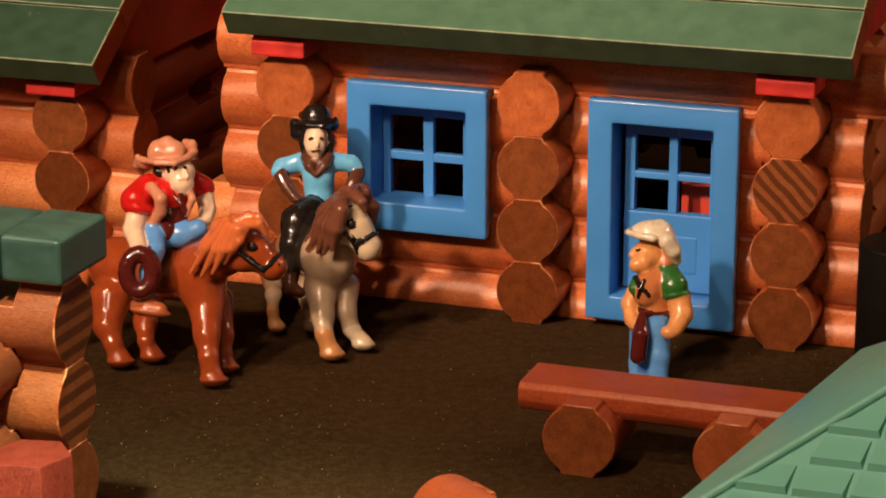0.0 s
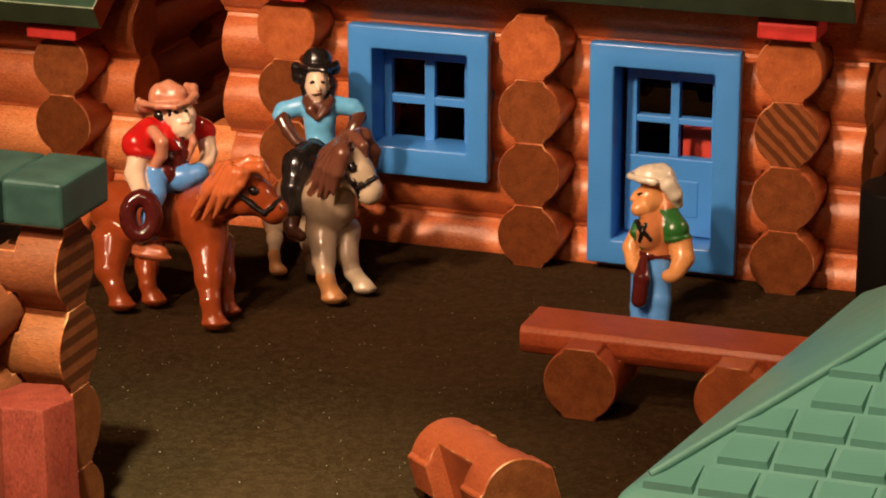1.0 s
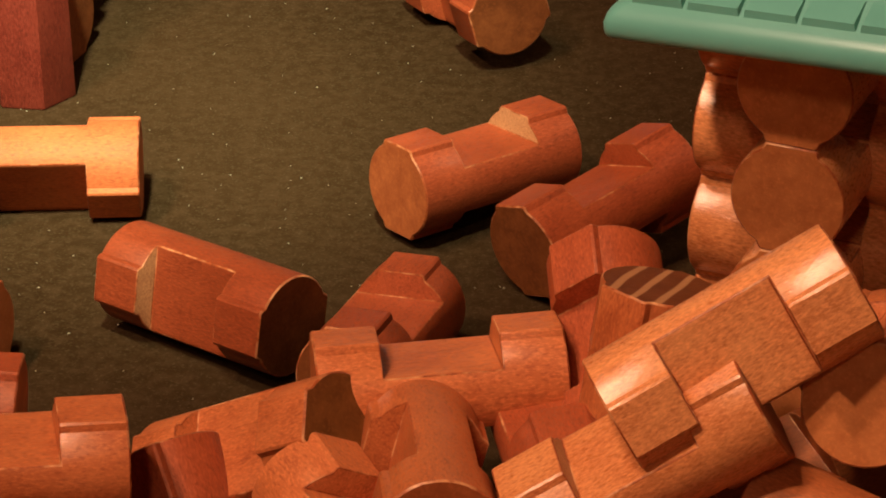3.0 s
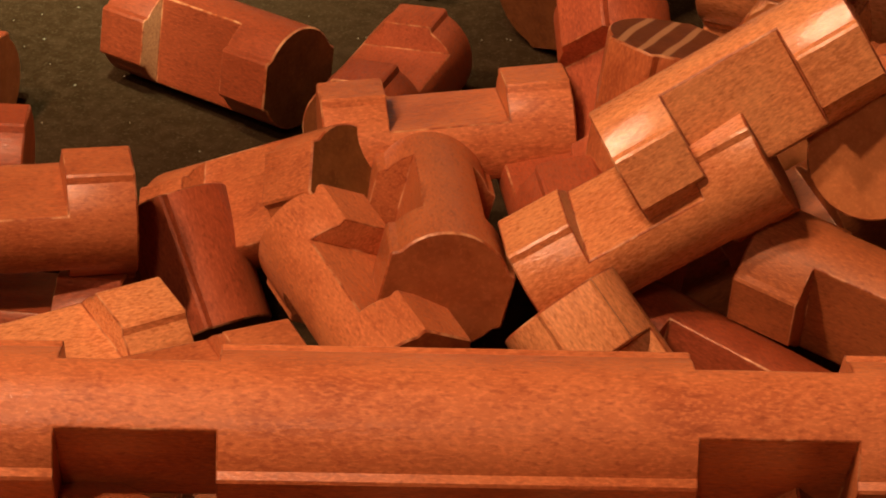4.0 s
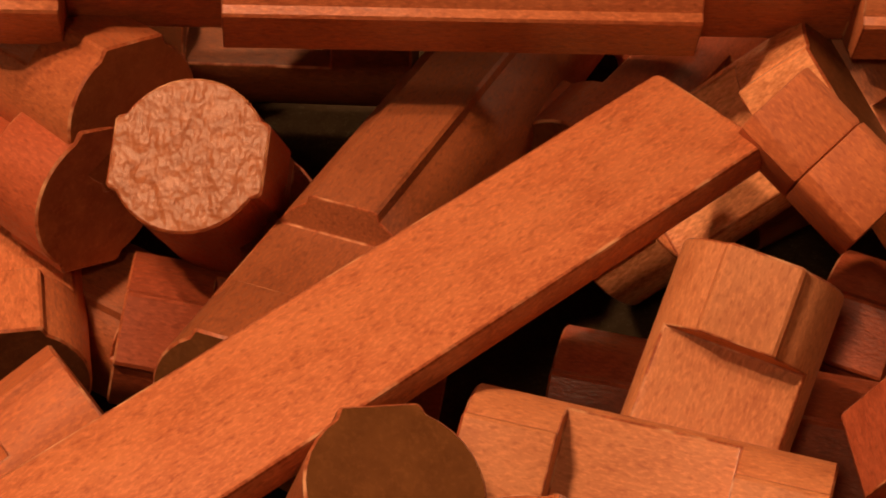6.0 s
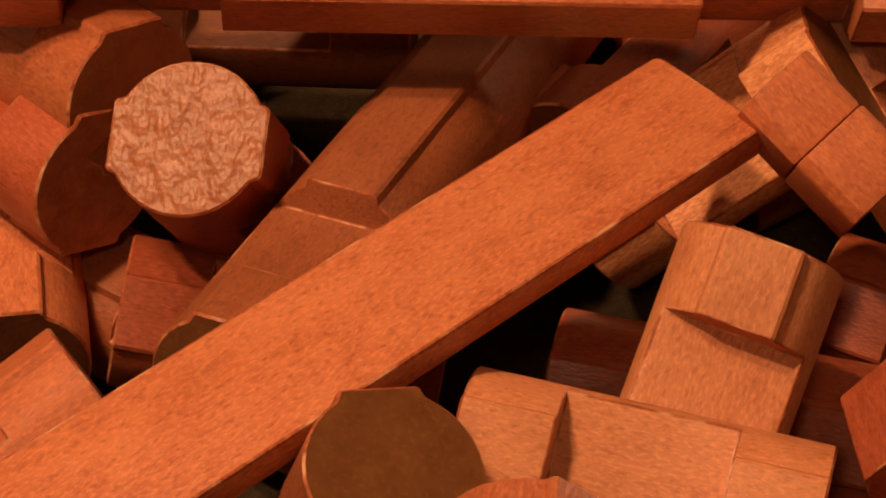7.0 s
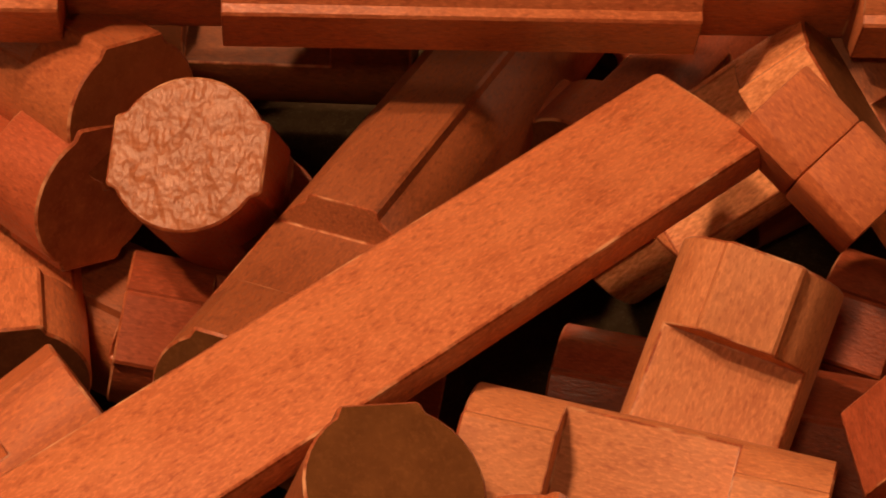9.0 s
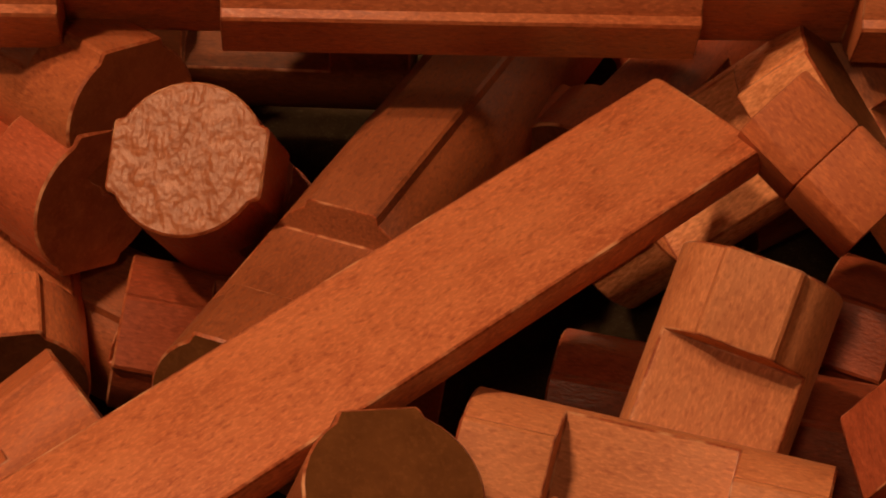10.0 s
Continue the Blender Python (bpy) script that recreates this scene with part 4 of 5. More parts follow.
rod(P, (4.0, 2.4, 54.4), (5.9, 2.6, 54.6), 0.32, 0.32, 2, 0.1)
rod(P, (-2.4, 10.8, 59.9), (2.0, 10.8, 59.9), 3.18, 3.34, 2, 0.8)
rod(P, (-1.8, 11.3, 61.4), (0.1, 11.7, 62.9), 2.86, 1.75, 2, 1.2)
rod(P, (0.1, 11.6, 62.6), (2.6, 10.7, 61.2), 1.91, 2.38, 2, 1)
egg(P, (0.5, 9.3, 58.4), (7.95, 6.36, 0.64), (-17, -4, 1), 2, 0.6)
rod(P, (-8.1, 10.5, 59.0), (-8.5, 11.8, 56.4), 0.95, 1.11, 2, 0.8)
rod(P, (-8.5, 11.8, 56.4), (-7.6, 13.2, 53.9), 1.11, 0.79, 2, 0.8)
rod(P, (-6.8, 7.5, 59.2), (-2.3, 3.3, 59.3), 0.95, 0.72, 2, 0.8)
rod(P, (-2.3, 3.3, 59.3), (2.8, 2.3, 59.4), 0.72, 0.72, 2, 0.8)
rod(P, (2.8, 2.3, 59.4), (6.2, 5.7, 60.1), 0.72, 0.79, 2, 0.8)
egg(P, (-6.5, 10.0, 57.2), (2.07, 3.18, 1.59), (-18, 19, -6), 2, 0.6)
rod(P, (5.9, 5.6, 60.0), (7.5, 9.1, 61.0), 0.95, 1.11, 2, 0.8)
rod(P, (7.5, 9.1, 61.0), (6.9, 12.6, 62.2), 1.11, 1.19, 2, 0.8)
rod(P, (6.9, 12.6, 62.2), (4.8, 14.7, 62.3), 1.19, 0.95, 2, 0.8)
egg(P, (5.5, 13.9, 59.7), (1.75, 2.54, 1.91), (-17, -0, 0), 2, 0.6)
rod(P, (-1.8, 5.3, 38.2), (3.9, 4.3, 38.5), 3.81, 3.66, 3, 1)
rod(P, (3.9, 4.3, 38.5), (8.7, 3.8, 40.1), 3.66, 2.54, 3, 1)
rod(P, (-3.7, 1.5, 39.4), (-3.0, -3.6, 36.3), 3.50, 3.02, 3, 1)
rod(P, (-3.0, -3.6, 36.3), (-4.3, -7.4, 30.9), 3.02, 2.38, 3, 1)
rod(P, (-4.3, -7.4, 30.9), (-4.3, -9.2, 25.0), 2.38, 2.07, 3, 1)
rod(P, (0.5, 6.7, 39.4), (-0.7, 2.8, 40.3), 3.97, 3.18, 4, 0.3)
rod(P, (0.4, 6.8, 36.4), (4.8, 10.4, 34.5), 3.18, 2.86, 3, 1)
rod(P, (5.7, 15.0, 35.7), (7.2, 17.4, 29.9), 2.86, 2.54, 3, 1)
rod(P, (7.2, 17.4, 29.9), (6.2, 16.1, 18.6), 2.54, 2.07, 3, 1)
rod(P, (-4.9, -10.2, 23.3), (-4.2, -11.0, 22.3), 2.38, 2.54, 5, 0.6)
rod(P, (-4.2, -11.0, 22.3), (-0.7, -12.2, 21.7), 2.54, 1.91, 5, 0.6)
egg(P, (-3.5, -11.9, 21.1), (5.72, 2.54, 1.43), (-17, 8, -2), 5, 0.5)
rod(P, (-7.7, -10.0, 22.3), (-6.1, -10.8, 21.3), 1.59, 1.75, 5, 0.6)
rod(P, (-2.6, -11.2, 32.1), (-2.9, -11.7, 30.2), 2.38, 2.38, 4, 0.3)
rod(P, (-2.3, -8.3, 31.2), (-2.7, -9.0, 29.1), 1.59, 1.59, 4, 0.3)
rod(P, (-2.9, -11.7, 30.2), (-3.6, -12.2, 28.7), 2.38, 2.38, 4, 0.3)
rod(P, (-2.7, -9.0, 29.1), (-3.6, -9.5, 27.2), 1.59, 1.59, 4, 0.3)
rod(P, (-3.6, -12.2, 28.7), (-4.8, -12.5, 27.6), 2.38, 2.38, 4, 0.3)
rod(P, (-3.6, -9.5, 27.2), (-4.9, -9.9, 26.0), 1.59, 1.59, 4, 0.3)
rod(P, (-4.8, -12.5, 27.6), (-6.2, -12.7, 27.2), 2.38, 2.38, 4, 0.3)
rod(P, (-4.9, -9.9, 26.0), (-6.5, -10.0, 25.6), 1.59, 1.59, 4, 0.3)
rod(P, (-6.2, -12.7, 27.2), (-7.6, -12.5, 27.6), 2.38, 2.38, 4, 0.3)
rod(P, (-6.5, -10.0, 25.6), (-8.1, -9.9, 26.0), 1.59, 1.59, 4, 0.3)
rod(P, (-7.6, -12.5, 27.6), (-8.7, -12.2, 28.7), 2.38, 2.38, 4, 0.3)
rod(P, (-8.1, -9.9, 26.0), (-9.5, -9.5, 27.2), 1.59, 1.59, 4, 0.3)
rod(P, (-8.7, -12.2, 28.7), (-9.5, -11.7, 30.2), 2.38, 2.38, 4, 0.3)
rod(P, (-9.5, -9.5, 27.2), (-10.4, -9.0, 29.1), 1.59, 1.59, 4, 0.3)
rod(P, (-9.5, -11.7, 30.2), (-9.8, -11.2, 32.1), 2.38, 2.38, 4, 0.3)
rod(P, (-10.4, -9.0, 29.1), (-10.7, -8.3, 31.2), 1.59, 1.59, 4, 0.3)
rod(P, (-9.8, -11.2, 32.1), (-9.5, -10.6, 34.0), 2.38, 2.38, 4, 0.3)
rod(P, (-10.7, -8.3, 31.2), (-10.4, -7.7, 33.4), 1.59, 1.59, 4, 0.3)
rod(P, (-9.5, -10.6, 34.0), (-8.7, -10.1, 35.6), 2.38, 2.38, 4, 0.3)
rod(P, (-10.4, -7.7, 33.4), (-9.5, -7.1, 35.2), 1.59, 1.59, 4, 0.3)
rod(P, (-8.7, -10.1, 35.6), (-7.6, -9.8, 36.6), 2.38, 2.38, 4, 0.3)
rod(P, (-9.5, -7.1, 35.2), (-8.1, -6.7, 36.5), 1.59, 1.59, 4, 0.3)
rod(P, (-7.6, -9.8, 36.6), (-6.2, -9.7, 37.0), 2.38, 2.38, 4, 0.3)
rod(P, (-8.1, -6.7, 36.5), (-6.5, -6.6, 36.9), 1.59, 1.59, 4, 0.3)
rod(P, (-6.2, -9.7, 37.0), (-4.8, -9.8, 36.6), 2.38, 2.38, 4, 0.3)
rod(P, (-6.5, -6.6, 36.9), (-4.9, -6.7, 36.5), 1.59, 1.59, 4, 0.3)
rod(P, (-4.8, -9.8, 36.6), (-3.6, -10.1, 35.6), 2.38, 2.38, 4, 0.3)
rod(P, (-4.9, -6.7, 36.5), (-3.6, -7.1, 35.2), 1.59, 1.59, 4, 0.3)
rod(P, (-3.6, -10.1, 35.6), (-2.9, -10.6, 34.0), 2.38, 2.38, 4, 0.3)
rod(P, (-3.6, -7.1, 35.2), (-2.7, -7.7, 33.4), 1.59, 1.59, 4, 0.3)
rod(P, (-2.9, -10.6, 34.0), (-2.6, -11.2, 32.1), 2.38, 2.38, 4, 0.3)
rod(P, (-2.7, -7.7, 33.4), (-2.3, -8.3, 31.2), 1.59, 1.59, 4, 0.3)
moulded("toy_rider", P, [RED_P, FLESH, TAN_P, BLUE_P, MAROON, BOOT_P, BLACK_P], "glossy toy rider in red shirt, tan hat and jeans", "toy figure", HORSE_A)

P = []
rod(P, (0.2, 4.0, 27.0), (-8.7, 33.3, 20.4), 7.14, 7.14, 0, 3)
egg(P, (-10.0, 37.1, 19.0), (6.82, 7.79, 7.46), (-17, -0, 0), 0, 3)
egg(P, (0.6, 1.8, 26.6), (7.46, 6.82, 7.46), (-17, -0, 0), 0, 3)
rod(P, (0.7, 2.6, 29.4), (5.6, -0.9, 38.5), 6.82, 5.36, 0, 3)
rod(P, (6.5, -3.6, 39.9), (8.3, -4.7, 37.9), 5.52, 5.03, 4, 2)
rod(P, (8.6, -4.8, 37.6), (11.8, -6.6, 33.5), 4.71, 3.73, 4, 1.5)
egg(P, (12.0, -7.2, 33.0), (3.73, 3.73, 3.89), (-17, -0, 0), 4, 1)
egg(P, (5.8, -5.3, 37.6), (3.57, 3.89, 3.89), (-17, -0, 0), 4, 1.2)
rod(P, (-1.8, 1.5, 18.8), (-1.1, -5.7, 12.6), 5.03, 3.08, 0, 2)
rod(P, (-1.1, -5.7, 12.6), (-0.5, -9.8, 8.1), 3.08, 2.52, 0, 2)
rod(P, (-0.5, -9.8, 8.1), (1.1, -11.0, 3.9), 2.52, 2.62, 3, 1)
rod(P, (1.0, -11.2, 3.5), (2.4, -11.8, 3.4), 2.47, 2.22, 3, 1)
egg(P, (1.9, -11.4, 2.7), (3.76, 3.39, 1.46), (-17, -0, 0), 3, 0.8)
rod(P, (5.2, 5.3, 17.6), (5.4, 0.9, 11.3), 4.06, 2.68, 0, 2)
rod(P, (5.4, 0.9, 11.3), (6.9, -1.7, 7.1), 2.68, 2.43, 0, 2)
rod(P, (6.9, -1.7, 7.1), (9.7, -2.6, 4.0), 2.43, 2.34, 4, 1)
rod(P, (9.5, -2.8, 3.5), (11.0, -3.4, 3.4), 2.21, 1.99, 4, 1)
egg(P, (10.5, -3.0, 2.7), (3.37, 3.03, 1.46), (-17, -0, 0), 4, 0.8)
rod(P, (-17.8, 35.1, 12.5), (-16.7, 21.4, 9.9), 3.89, 2.11, 0, 2)
rod(P, (-16.7, 21.4, 9.9), (-16.5, 14.1, 7.3), 2.11, 1.62, 0, 2)
rod(P, (-16.5, 14.1, 7.3), (-16.0, 13.1, 4.0), 1.62, 1.79, 3, 1)
rod(P, (-16.1, 13.0, 3.5), (-14.6, 12.3, 3.4), 1.69, 1.52, 3, 1)
egg(P, (-15.1, 12.7, 2.8), (2.57, 2.32, 1.46), (-17, -0, 0), 3, 0.8)
rod(P, (-7.8, 30.3, 10.5), (-6.5, 19.6, 8.7), 4.87, 2.27, 0, 2)
rod(P, (-6.5, 19.6, 8.7), (-6.2, 14.0, 7.0), 2.27, 1.95, 0, 2)
rod(P, (-6.2, 14.0, 7.0), (-5.4, 13.1, 4.0), 1.95, 1.93, 0, 1)
rod(P, (-5.6, 13.0, 3.5), (-4.1, 12.3, 3.4), 1.82, 1.64, 0, 1)
egg(P, (-4.6, 12.7, 2.8), (2.77, 2.50, 1.46), (-17, -0, 0), 0, 0.8)
rod(P, (-15.1, 43.3, 18.9), (-16.7, 45.2, 11.2), 1.95, 2.27, 1, 1)
rod(P, (-16.7, 45.2, 11.2), (-16.2, 43.6, -0.9), 2.27, 1.14, 1, 1)
egg(P, (1.8, -1.7, 39.4), (4.87, 4.22, 7.46), (-19, 27, -9), 1, 1.5)
rod(P, (5.7, 0.1, 45.2), (10.1, 1.5, 46.4), 3.25, 2.76, 1, 1.5)
rod(P, (10.0, 3.4, 45.9), (13.2, 2.2, 41.9), 2.76, 1.79, 1, 1.2)
rod(P, (13.2, 2.2, 41.9), (13.6, 1.0, 37.9), 1.79, 0.81, 1, 1.2)
rod(P, (4.9, -4.7, 46.5), (-0.6, -4.7, 39.6), 2.27, 2.11, 1, 0.6)
rod(P, (-0.6, -4.7, 39.6), (-4.7, -2.1, 31.1), 2.11, 0.65, 1, 0.6)
rod(P, (4.6, -6.9, 46.1), (0.8, -7.9, 39.5), 2.27, 2.11, 1, 0.6)
rod(P, (0.8, -7.9, 39.5), (-2.2, -6.2, 31.4), 2.11, 0.65, 1, 0.6)
rod(P, (4.4, -9.1, 45.8), (2.2, -10.5, 39.6), 2.27, 2.11, 1, 0.6)
rod(P, (2.2, -10.5, 39.6), (-0.2, -9.1, 31.9), 2.11, 0.65, 1, 0.6)
rod(P, (4.8, -10.5, 44.9), (3.2, -11.5, 39.6), 2.27, 2.11, 1, 0.6)
rod(P, (3.2, -11.5, 39.6), (2.1, -10.8, 33.4), 2.11, 0.65, 1, 0.6)
rod(P, (5.8, -2.4, 47.5), (-0.4, 0.0, 41.5), 2.27, 2.11, 1, 0.6)
rod(P, (-0.4, 0.0, 41.5), (-5.1, 1.4, 32.4), 2.11, 0.65, 1, 0.6)
rod(P, (8.4, -5.3, 48.0), (10.4, -8.4, 46.6), 1.79, 1.54, 1, 0.3)
rod(P, (10.4, -8.4, 46.6), (11.3, -8.9, 43.8), 1.54, 0.57, 1, 0.3)
rod(P, (7.7, -3.1, 48.4), (8.9, -0.8, 49.0), 1.46, 0.81, 1, 0.5)
rod(P, (5.0, -6.8, 46.8), (4.4, -8.4, 44.9), 1.30, 0.81, 4, 0.4)
rod(P, (2.7, -8.2, 42.1), (5.3, -9.1, 44.1), 0.52, 0.52, 2, 0.15)
rod(P, (5.3, -9.1, 44.1), (7.5, -8.2, 45.5), 0.52, 0.52, 2, 0.15)
rod(P, (2.7, -8.2, 42.1), (5.0, -11.0, 39.6), 0.55, 0.52, 2, 0.15)
rod(P, (5.0, -11.0, 39.6), (7.2, -10.9, 36.4), 0.52, 0.54, 2, 0.15)
rod(P, (7.2, -10.9, 36.4), (8.4, -10.0, 34.3), 0.54, 0.54, 2, 0.15)
rod(P, (8.4, -10.0, 34.3), (11.0, -11.0, 36.3), 0.54, 0.54, 2, 0.15)
rod(P, (11.0, -11.0, 36.3), (13.5, -8.1, 37.1), 0.54, 0.54, 2, 0.15)
rod(P, (13.5, -8.1, 37.1), (14.7, -5.6, 36.7), 0.54, 0.49, 2, 0.15)
rod(P, (8.4, -9.5, 34.2), (9.0, -9.1, 31.9), 0.49, 0.41, 2, 0.15)
egg(P, (7.4, -9.8, 40.7), (1.22, 0.65, 1.46), (-17, -10, 3), 2, 0.1)
egg(P, (13.5, -9.8, 33.8), (0.36, 0.36, 0.49), (-17, -0, 0), 1, 0.1)
HORSE_B = pose(-0.0331, 0.7373, 0)
moulded("toy_horse", P, [GREY_H, GREY_M, BLACK_P, TAN_HOOF, PALE_M], "glossy grey-tan plastic toy horse with a brown mane", "toy horse", HORSE_B)

P = []
rod(P, (-2.9, 22.5, 39.7), (-3.4, 25.0, 48.0), 4.22, 4.87, 0, 1.5)
egg(P, (-3.4, 25.1, 48.4), (5.52, 4.22, 3.57), (-17, -0, 0), 0, 1.2)
egg(P, (-2.7, 22.7, 45.6), (4.22, 3.89, 4.54), (-17, -0, 0), 0, 1)
rod(P, (-7.7, 25.4, 49.3), (-13.6, 24.9, 47.7), 2.92, 2.60, 0, 1)
rod(P, (-13.6, 24.9, 47.7), (-14.8, 23.5, 46.7), 2.60, 2.11, 0, 1)
rod(P, (-13.8, 22.2, 45.7), (-12.1, 20.3, 42.9), 2.11, 1.95, 3, 0.5)
rod(P, (-12.1, 20.3, 42.9), (-10.1, 18.6, 40.6), 1.95, 1.62, 3, 0.5)
egg(P, (-9.1, 18.4, 40.0), (1.95, 1.62, 1.46), (-17, -0, 0), 3, 0.6)
rod(P, (1.2, 25.4, 49.3), (6.5, 25.2, 48.7), 2.92, 2.43, 0, 1)
rod(P, (6.5, 25.2, 48.7), (8.1, 24.9, 47.7), 2.43, 2.11, 0, 1)
rod(P, (8.3, 24.4, 46.2), (7.2, 21.6, 43.9), 2.27, 2.11, 3, 0.5)
rod(P, (7.2, 21.6, 43.9), (4.9, 19.7, 41.0), 2.11, 1.62, 3, 0.5)
rod(P, (-6.7, 22.8, 51.3), (-5.4, 20.1, 49.3), 1.46, 1.62, 3, 0.5)
rod(P, (-5.4, 20.1, 49.3), (-3.8, 18.4, 47.1), 1.62, 0.65, 3, 0.5)
rod(P, (0.0, 22.8, 51.3), (-1.2, 20.1, 49.3), 1.46, 1.46, 3, 0.5)
rod(P, (-1.2, 20.1, 49.3), (-3.4, 18.4, 47.1), 1.46, 0.65, 3, 0.5)
egg(P, (-3.4, 21.6, 50.1), (2.92, 1.79, 2.43), (-17, -0, 0), 3, 0.5)
egg(P, (-3.8, 22.9, 55.9), (3.25, 3.10, 4.60), (-17, -0, 0), 1, 0.3)
rod(P, (-3.9, 21.8, 54.2), (-3.7, 21.6, 53.0), 2.30, 1.75, 1, 0.5)
egg(P, (-3.8, 28.4, 56.0), (4.22, 3.25, 4.87), (-17, -0, 0), 2, 0.5)
rod(P, (-6.8, 25.1, 58.8), (-7.4, 25.2, 55.2), 1.20, 1.45, 2, 0.4)
rod(P, (-7.4, 25.2, 55.2), (-6.9, 24.3, 52.0), 1.45, 1.10, 2, 0.4)
rod(P, (-0.6, 25.2, 59.2), (0.2, 25.2, 55.2), 1.14, 1.45, 2, 0.4)
rod(P, (0.2, 25.2, 55.2), (0.0, 24.3, 52.0), 1.45, 1.10, 2, 0.4)
rod(P, (-5.5, 24.4, 60.0), (-1.6, 24.1, 59.6), 0.81, 0.65, 2, 0.4)
rod(P, (-3.3, 20.0, 56.7), (-3.1, 19.4, 55.6), 0.36, 0.55, 1, 0.3)
egg(P, (-5.0, 20.4, 57.3), (0.85, 0.60, 0.40), (-17, -0, 0), 2, 0.1)
egg(P, (-1.9, 20.5, 57.4), (0.85, 0.60, 0.40), (-17, -0, 0), 2, 0.1)
rod(P, (-4.7, 19.7, 53.9), (-2.4, 19.6, 54.0), 0.28, 0.28, 3, 0.1)
egg(P, (-3.9, 29.1, 61.6), (4.38, 3.89, 3.89), (-17, -0, 0), 2, 1)
egg(P, (-5.0, 29.7, 63.8), (1.95, 2.60, 1.30), (-17, -0, 0), 2, 1.2)
egg(P, (-2.4, 29.6, 63.5), (1.79, 2.60, 1.30), (-17, -0, 0), 2, 1.2)
egg(P, (-4.0, 28.5, 59.7), (7.14, 5.84, 0.97), (-17, -0, 0), 2, 0.8)
rod(P, (-10.0, 26.7, 60.5), (-9.6, 26.8, 57.4), 1.46, 1.62, 2, 0.8)
rod(P, (-9.6, 26.8, 57.4), (-8.3, 27.3, 55.6), 1.62, 1.14, 2, 0.8)
rod(P, (-10.0, 28.5, 59.7), (-5.9, 23.6, 60.6), 1.46, 1.14, 2, 0.8)
rod(P, (-5.9, 22.6, 60.8), (-1.5, 22.5, 60.5), 0.81, 0.97, 2, 0.8)
rod(P, (-1.5, 22.5, 60.5), (1.6, 27.9, 61.0), 0.97, 0.97, 2, 0.8)
rod(P, (1.2, 29.3, 58.8), (1.8, 29.9, 60.9), 1.46, 0.81, 2, 0.8)
rod(P, (-6.1, 20.9, 37.9), (-1.2, 20.1, 38.8), 1.46, 1.46, 2, 0.5)
rod(P, (-1.2, 20.1, 38.8), (2.2, 22.1, 38.6), 1.46, 1.30, 2, 0.5)
rod(P, (-5.2, 17.3, 36.6), (-9.0, 12.6, 34.9), 4.38, 4.71, 2, 1.2)
rod(P, (-9.0, 12.6, 34.9), (-10.1, 8.8, 29.2), 4.71, 3.73, 2, 1.2)
rod(P, (-10.1, 8.8, 29.2), (-10.7, 5.8, 22.5), 3.73, 2.92, 2, 1.2)
rod(P, (-4.7, 15.4, 37.1), (-4.0, 14.2, 36.4), 2.60, 1.95, 0, 0.3)
rod(P, (-10.7, 5.5, 21.7), (-10.8, 3.7, 19.2), 2.76, 2.27, 3, 0.5)
rod(P, (-10.2, 2.3, 18.0), (-7.8, 0.0, 17.4), 2.11, 1.62, 3, 0.6)
rod(P, (1.2, 21.2, 35.5), (6.0, 23.7, 29.9), 3.89, 3.25, 2, 1.2)
rod(P, (6.0, 23.7, 29.9), (5.5, 24.6, 19.3), 3.25, 2.60, 2, 1.2)
moulded("toy_rider", P, [SKY_P, FLESH, BLACK_P, BROWN_P], "glossy toy rider in sky-blue shirt and black hat", "toy figure", HORSE_B)

P = []
rod(P, (-3.0, 2.2, 0.5), (-3.0, 3.7, 5.3), 2.66, 2.66, 0, 0.8)
rod(P, (-3.0, 3.7, 5.3), (-2.1, 6.1, 16.7), 2.66, 3.44, 0, 0.8)
rod(P, (1.8, -0.6, 1.5), (2.1, 1.3, 7.8), 3.13, 3.28, 0, 0.8)
rod(P, (2.1, 1.3, 7.8), (1.9, 5.2, 17.1), 3.28, 4.06, 0, 0.8)
egg(P, (-4.4, 0.2, 0.7), (3.44, 2.81, 1.41), (-17, -0, 0), 0, 0.5)
egg(P, (0.7, -2.6, 1.6), (3.75, 2.81, 1.41), (-17, -0, 0), 0, 0.5)
rod(P, (-2.3, 1.8, 19.8), (-2.9, -1.1, 15.2), 1.25, 2.34, 4, 0.4)
rod(P, (-2.9, -1.1, 15.2), (-3.5, -2.4, 9.4), 2.34, 2.34, 4, 0.4)
egg(P, (1.1, 5.8, 19.2), (5.63, 4.22, 1.56), (-17, 6, -2), 4, 0.4)
rod(P, (1.3, 6.3, 20.9), (1.3, 8.1, 26.9), 4.38, 5.32, 2, 1.2)
egg(P, (-1.2, 4.7, 26.0), (4.06, 3.44, 4.69), (-17, -0, 0), 2, 0.8)
rod(P, (-4.0, 5.6, 29.0), (-4.7, 4.0, 26.9), 1.25, 1.41, 3, 0.4)
rod(P, (-4.7, 4.0, 26.9), (-2.5, 2.9, 23.4), 1.41, 1.09, 3, 0.4)
rod(P, (-4.2, 4.8, 29.6), (-3.1, 2.2, 27.9), 0.78, 0.70, 6, 0.2)
rod(P, (-3.1, 2.2, 27.9), (-0.8, 1.4, 25.5), 0.70, 0.63, 6, 0.2)
rod(P, (-2.0, 2.7, 29.6), (-3.1, 1.6, 27.7), 0.55, 0.55, 6, 0.15)
rod(P, (-3.1, 1.6, 27.7), (-3.5, 1.8, 25.0), 0.55, 0.47, 6, 0.15)
rod(P, (4.6, 7.8, 29.3), (6.3, 5.1, 27.1), 3.91, 4.06, 3, 1)
egg(P, (6.9, 4.4, 24.9), (4.22, 3.91, 1.25), (-17, -8, 2), 3, 0.5)
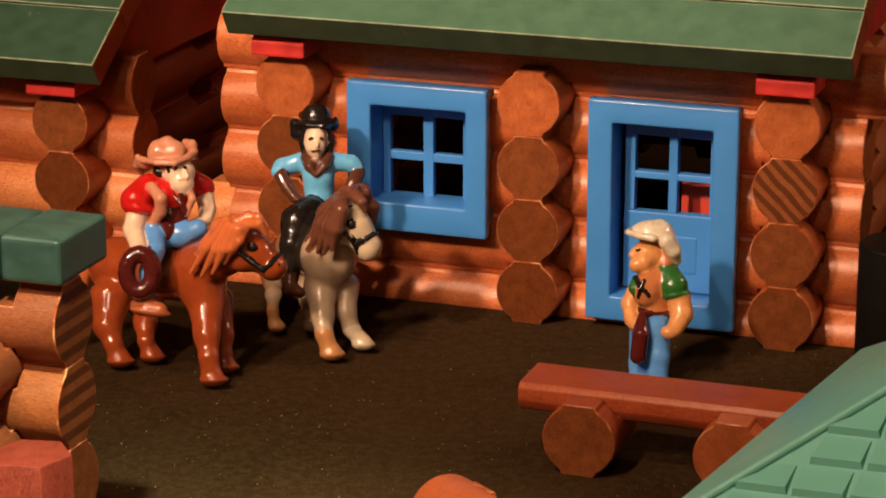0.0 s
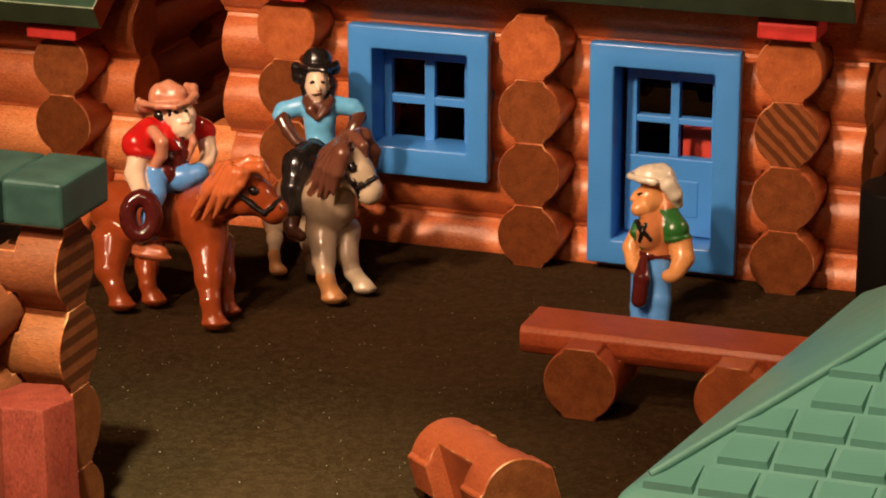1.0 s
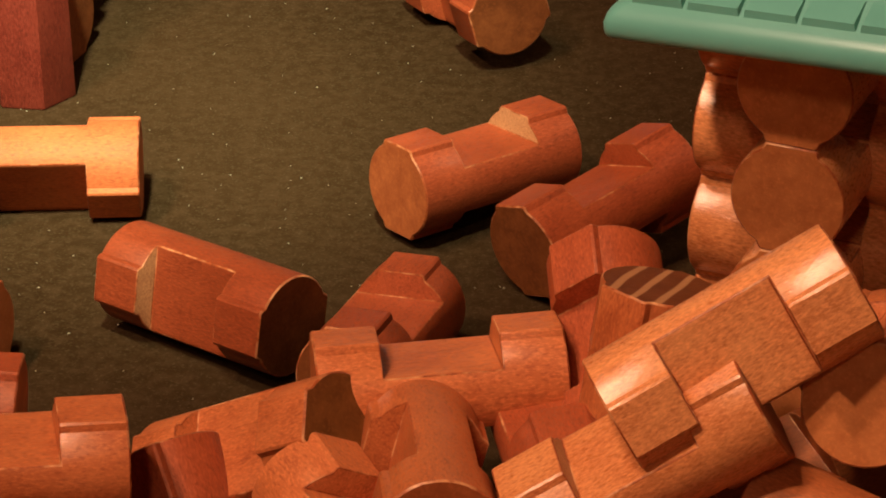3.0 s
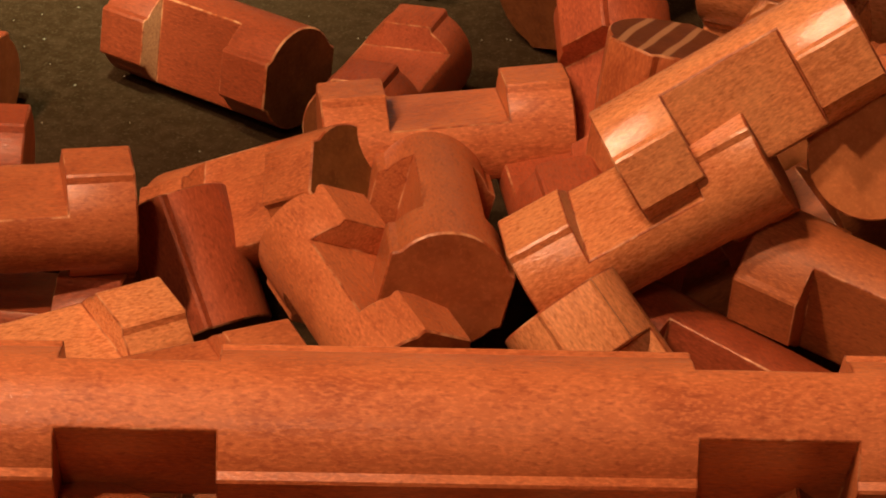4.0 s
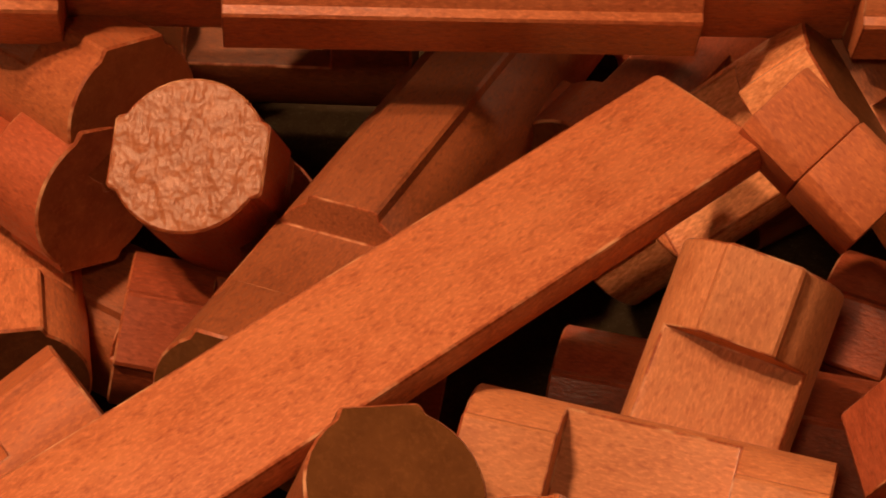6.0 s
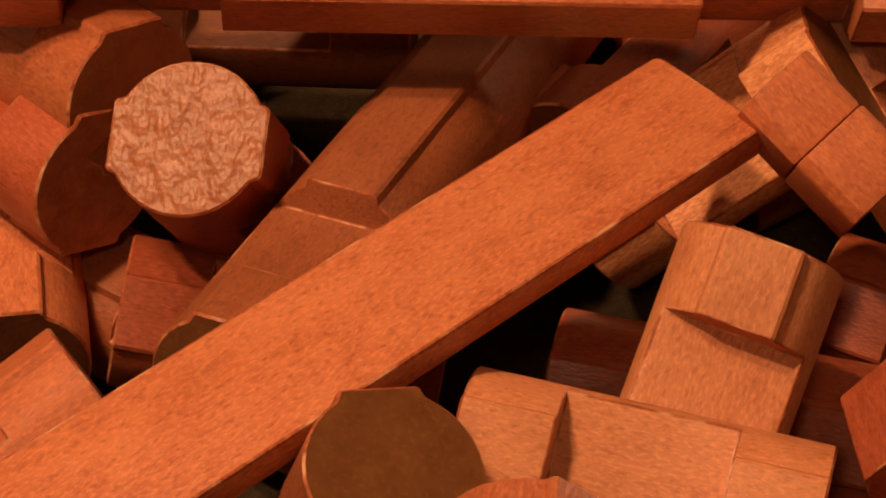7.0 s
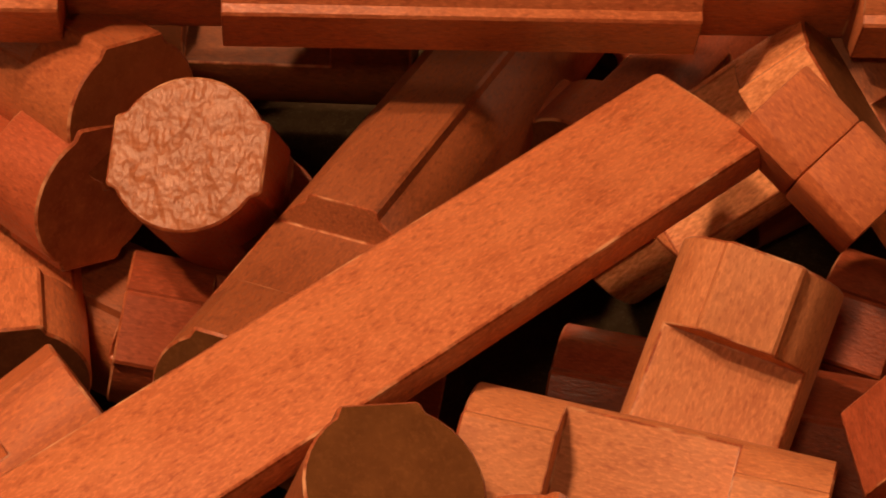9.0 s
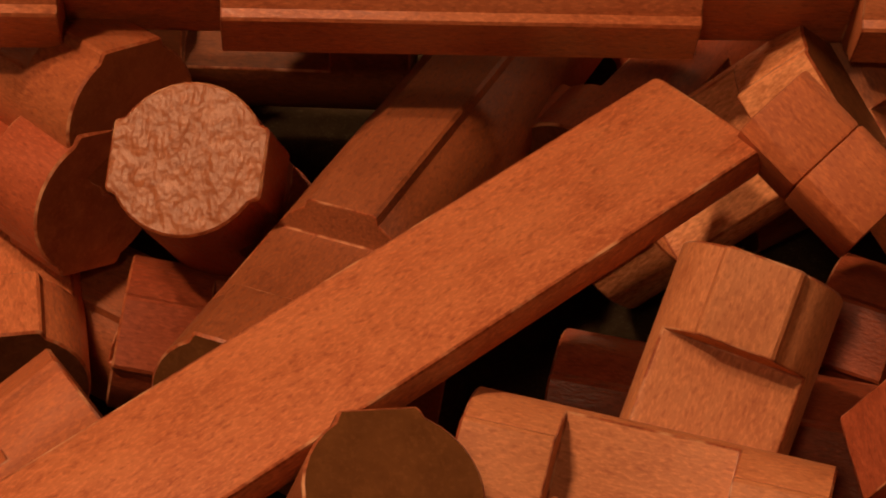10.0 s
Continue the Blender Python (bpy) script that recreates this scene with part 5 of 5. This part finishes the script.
rod(P, (7.9, 4.0, 23.7), (8.6, 1.9, 20.0), 3.28, 2.97, 1, 0.8)
rod(P, (8.6, 1.9, 20.0), (6.4, -1.2, 16.9), 2.97, 2.34, 1, 0.8)
egg(P, (5.0, -2.4, 16.3), (2.66, 2.19, 2.03), (-17, -0, 0), 1, 0.6)
rod(P, (-3.3, 9.8, 25.6), (-5.6, 7.5, 21.4), 2.34, 2.19, 1, 0.8)
rod(P, (-5.6, 7.5, 21.4), (-5.1, 3.3, 17.8), 2.19, 2.03, 1, 0.8)
egg(P, (-4.3, 2.0, 17.1), (1.88, 1.88, 1.72), (-17, -0, 0), 1, 0.6)
egg(P, (2.5, 9.6, 30.1), (3.44, 3.75, 1.41), (-17, 8, -2), 2, 0.4)
egg(P, (-0.3, 10.4, 34.4), (4.85, 4.06, 4.38), (-17, -0, 0), 1, 0.8)
rod(P, (-2.0, 8.0, 33.2), (-3.6, 7.7, 32.5), 2.97, 2.19, 1, 0.8)
rod(P, (-4.4, 9.9, 36.2), (-5.2, 9.5, 34.9), 0.63, 0.78, 1, 0.8)
egg(P, (-3.5, 8.0, 36.6), (0.78, 0.63, 0.38), (-17, 10, -3), 6, 0.1)
rod(P, (4.0, 9.6, 35.3), (4.2, 7.8, 32.6), 1.88, 1.88, 2, 0.5)
rod(P, (4.2, 7.8, 32.6), (5.1, 7.3, 31.1), 1.88, 1.41, 2, 0.5)
egg(P, (1.3, 13.2, 40.1), (5.94, 4.69, 3.44), (-17, 10, -3), 5, 0.8)
egg(P, (3.5, 13.5, 41.0), (2.81, 3.13, 2.34), (-17, -0, 0), 5, 0.8)
rod(P, (0.1, 13.6, 41.6), (2.9, 13.8, 42.2), 1.41, 1.56, 5, 1.2)
egg(P, (-0.4, 10.9, 39.5), (6.57, 4.69, 0.78), (-17, 10, -3), 5, 0.6)
rod(P, (-5.8, 9.3, 41.3), (-3.5, 6.7, 41.2), 0.78, 0.86, 5, 0.8)
rod(P, (-3.5, 6.7, 41.2), (0.4, 5.5, 40.8), 0.86, 1.09, 5, 0.8)
rod(P, (-6.1, 10.4, 41.3), (-3.9, 15.5, 40.8), 0.78, 0.78, 5, 0.8)
rod(P, (4.3, 6.8, 39.6), (6.2, 6.9, 36.8), 2.34, 2.03, 5, 0.8)
rod(P, (6.2, 6.9, 36.8), (7.3, 8.1, 33.8), 2.03, 1.41, 5, 0.8)
egg(P, (5.6, 11.0, 36.5), (2.81, 4.38, 4.06), (-18, -17, 5), 5, 0.8)
moulded("toy_figure", P, [BLUE_P, FLESH_TAN, VEST_P, GREEN_P, MAROON, WHITE_P, BLACK_P], "glossy standing toy figure in cream hat, green sleeves and jeans", "toy figure", pose(0.0572, 0.7074, 0))

# dust specks on the cloth
rnd = random.Random(3)
vs, fs = [], []
for i in range(900):
    x, y = rnd.uniform(-0.14, 0.12), rnd.uniform(0.30, 0.74)
    s, a = rnd.uniform(0.00004, 0.00009), rnd.uniform(0, 6.3)
    l = s * rnd.uniform(1, 3.5)
    c, d = math.cos(a), math.sin(a)
    k = len(vs)
    for p, q in ((-l, -s), (l, -s), (l, s), (-l, s)):
        vs.append((x + p * c - q * d, y + p * d + q * c, 0.0001))
    vs.append((x, y, 0.0003))
    fs += [(k + j, k + (j + 1) % 4, k + 4) for j in range(4)]
me = bpy.data.meshes.new("dust")
me.from_pydata(vs, [], fs)
me.materials.append(paint("dust", (0.34, 0.29, 0.18), 0.9, 0, 0.2, 0.1))
tagged(new("dust", me), "tiny pale dust specks scattered on the cloth", "dust", kind="stuff")
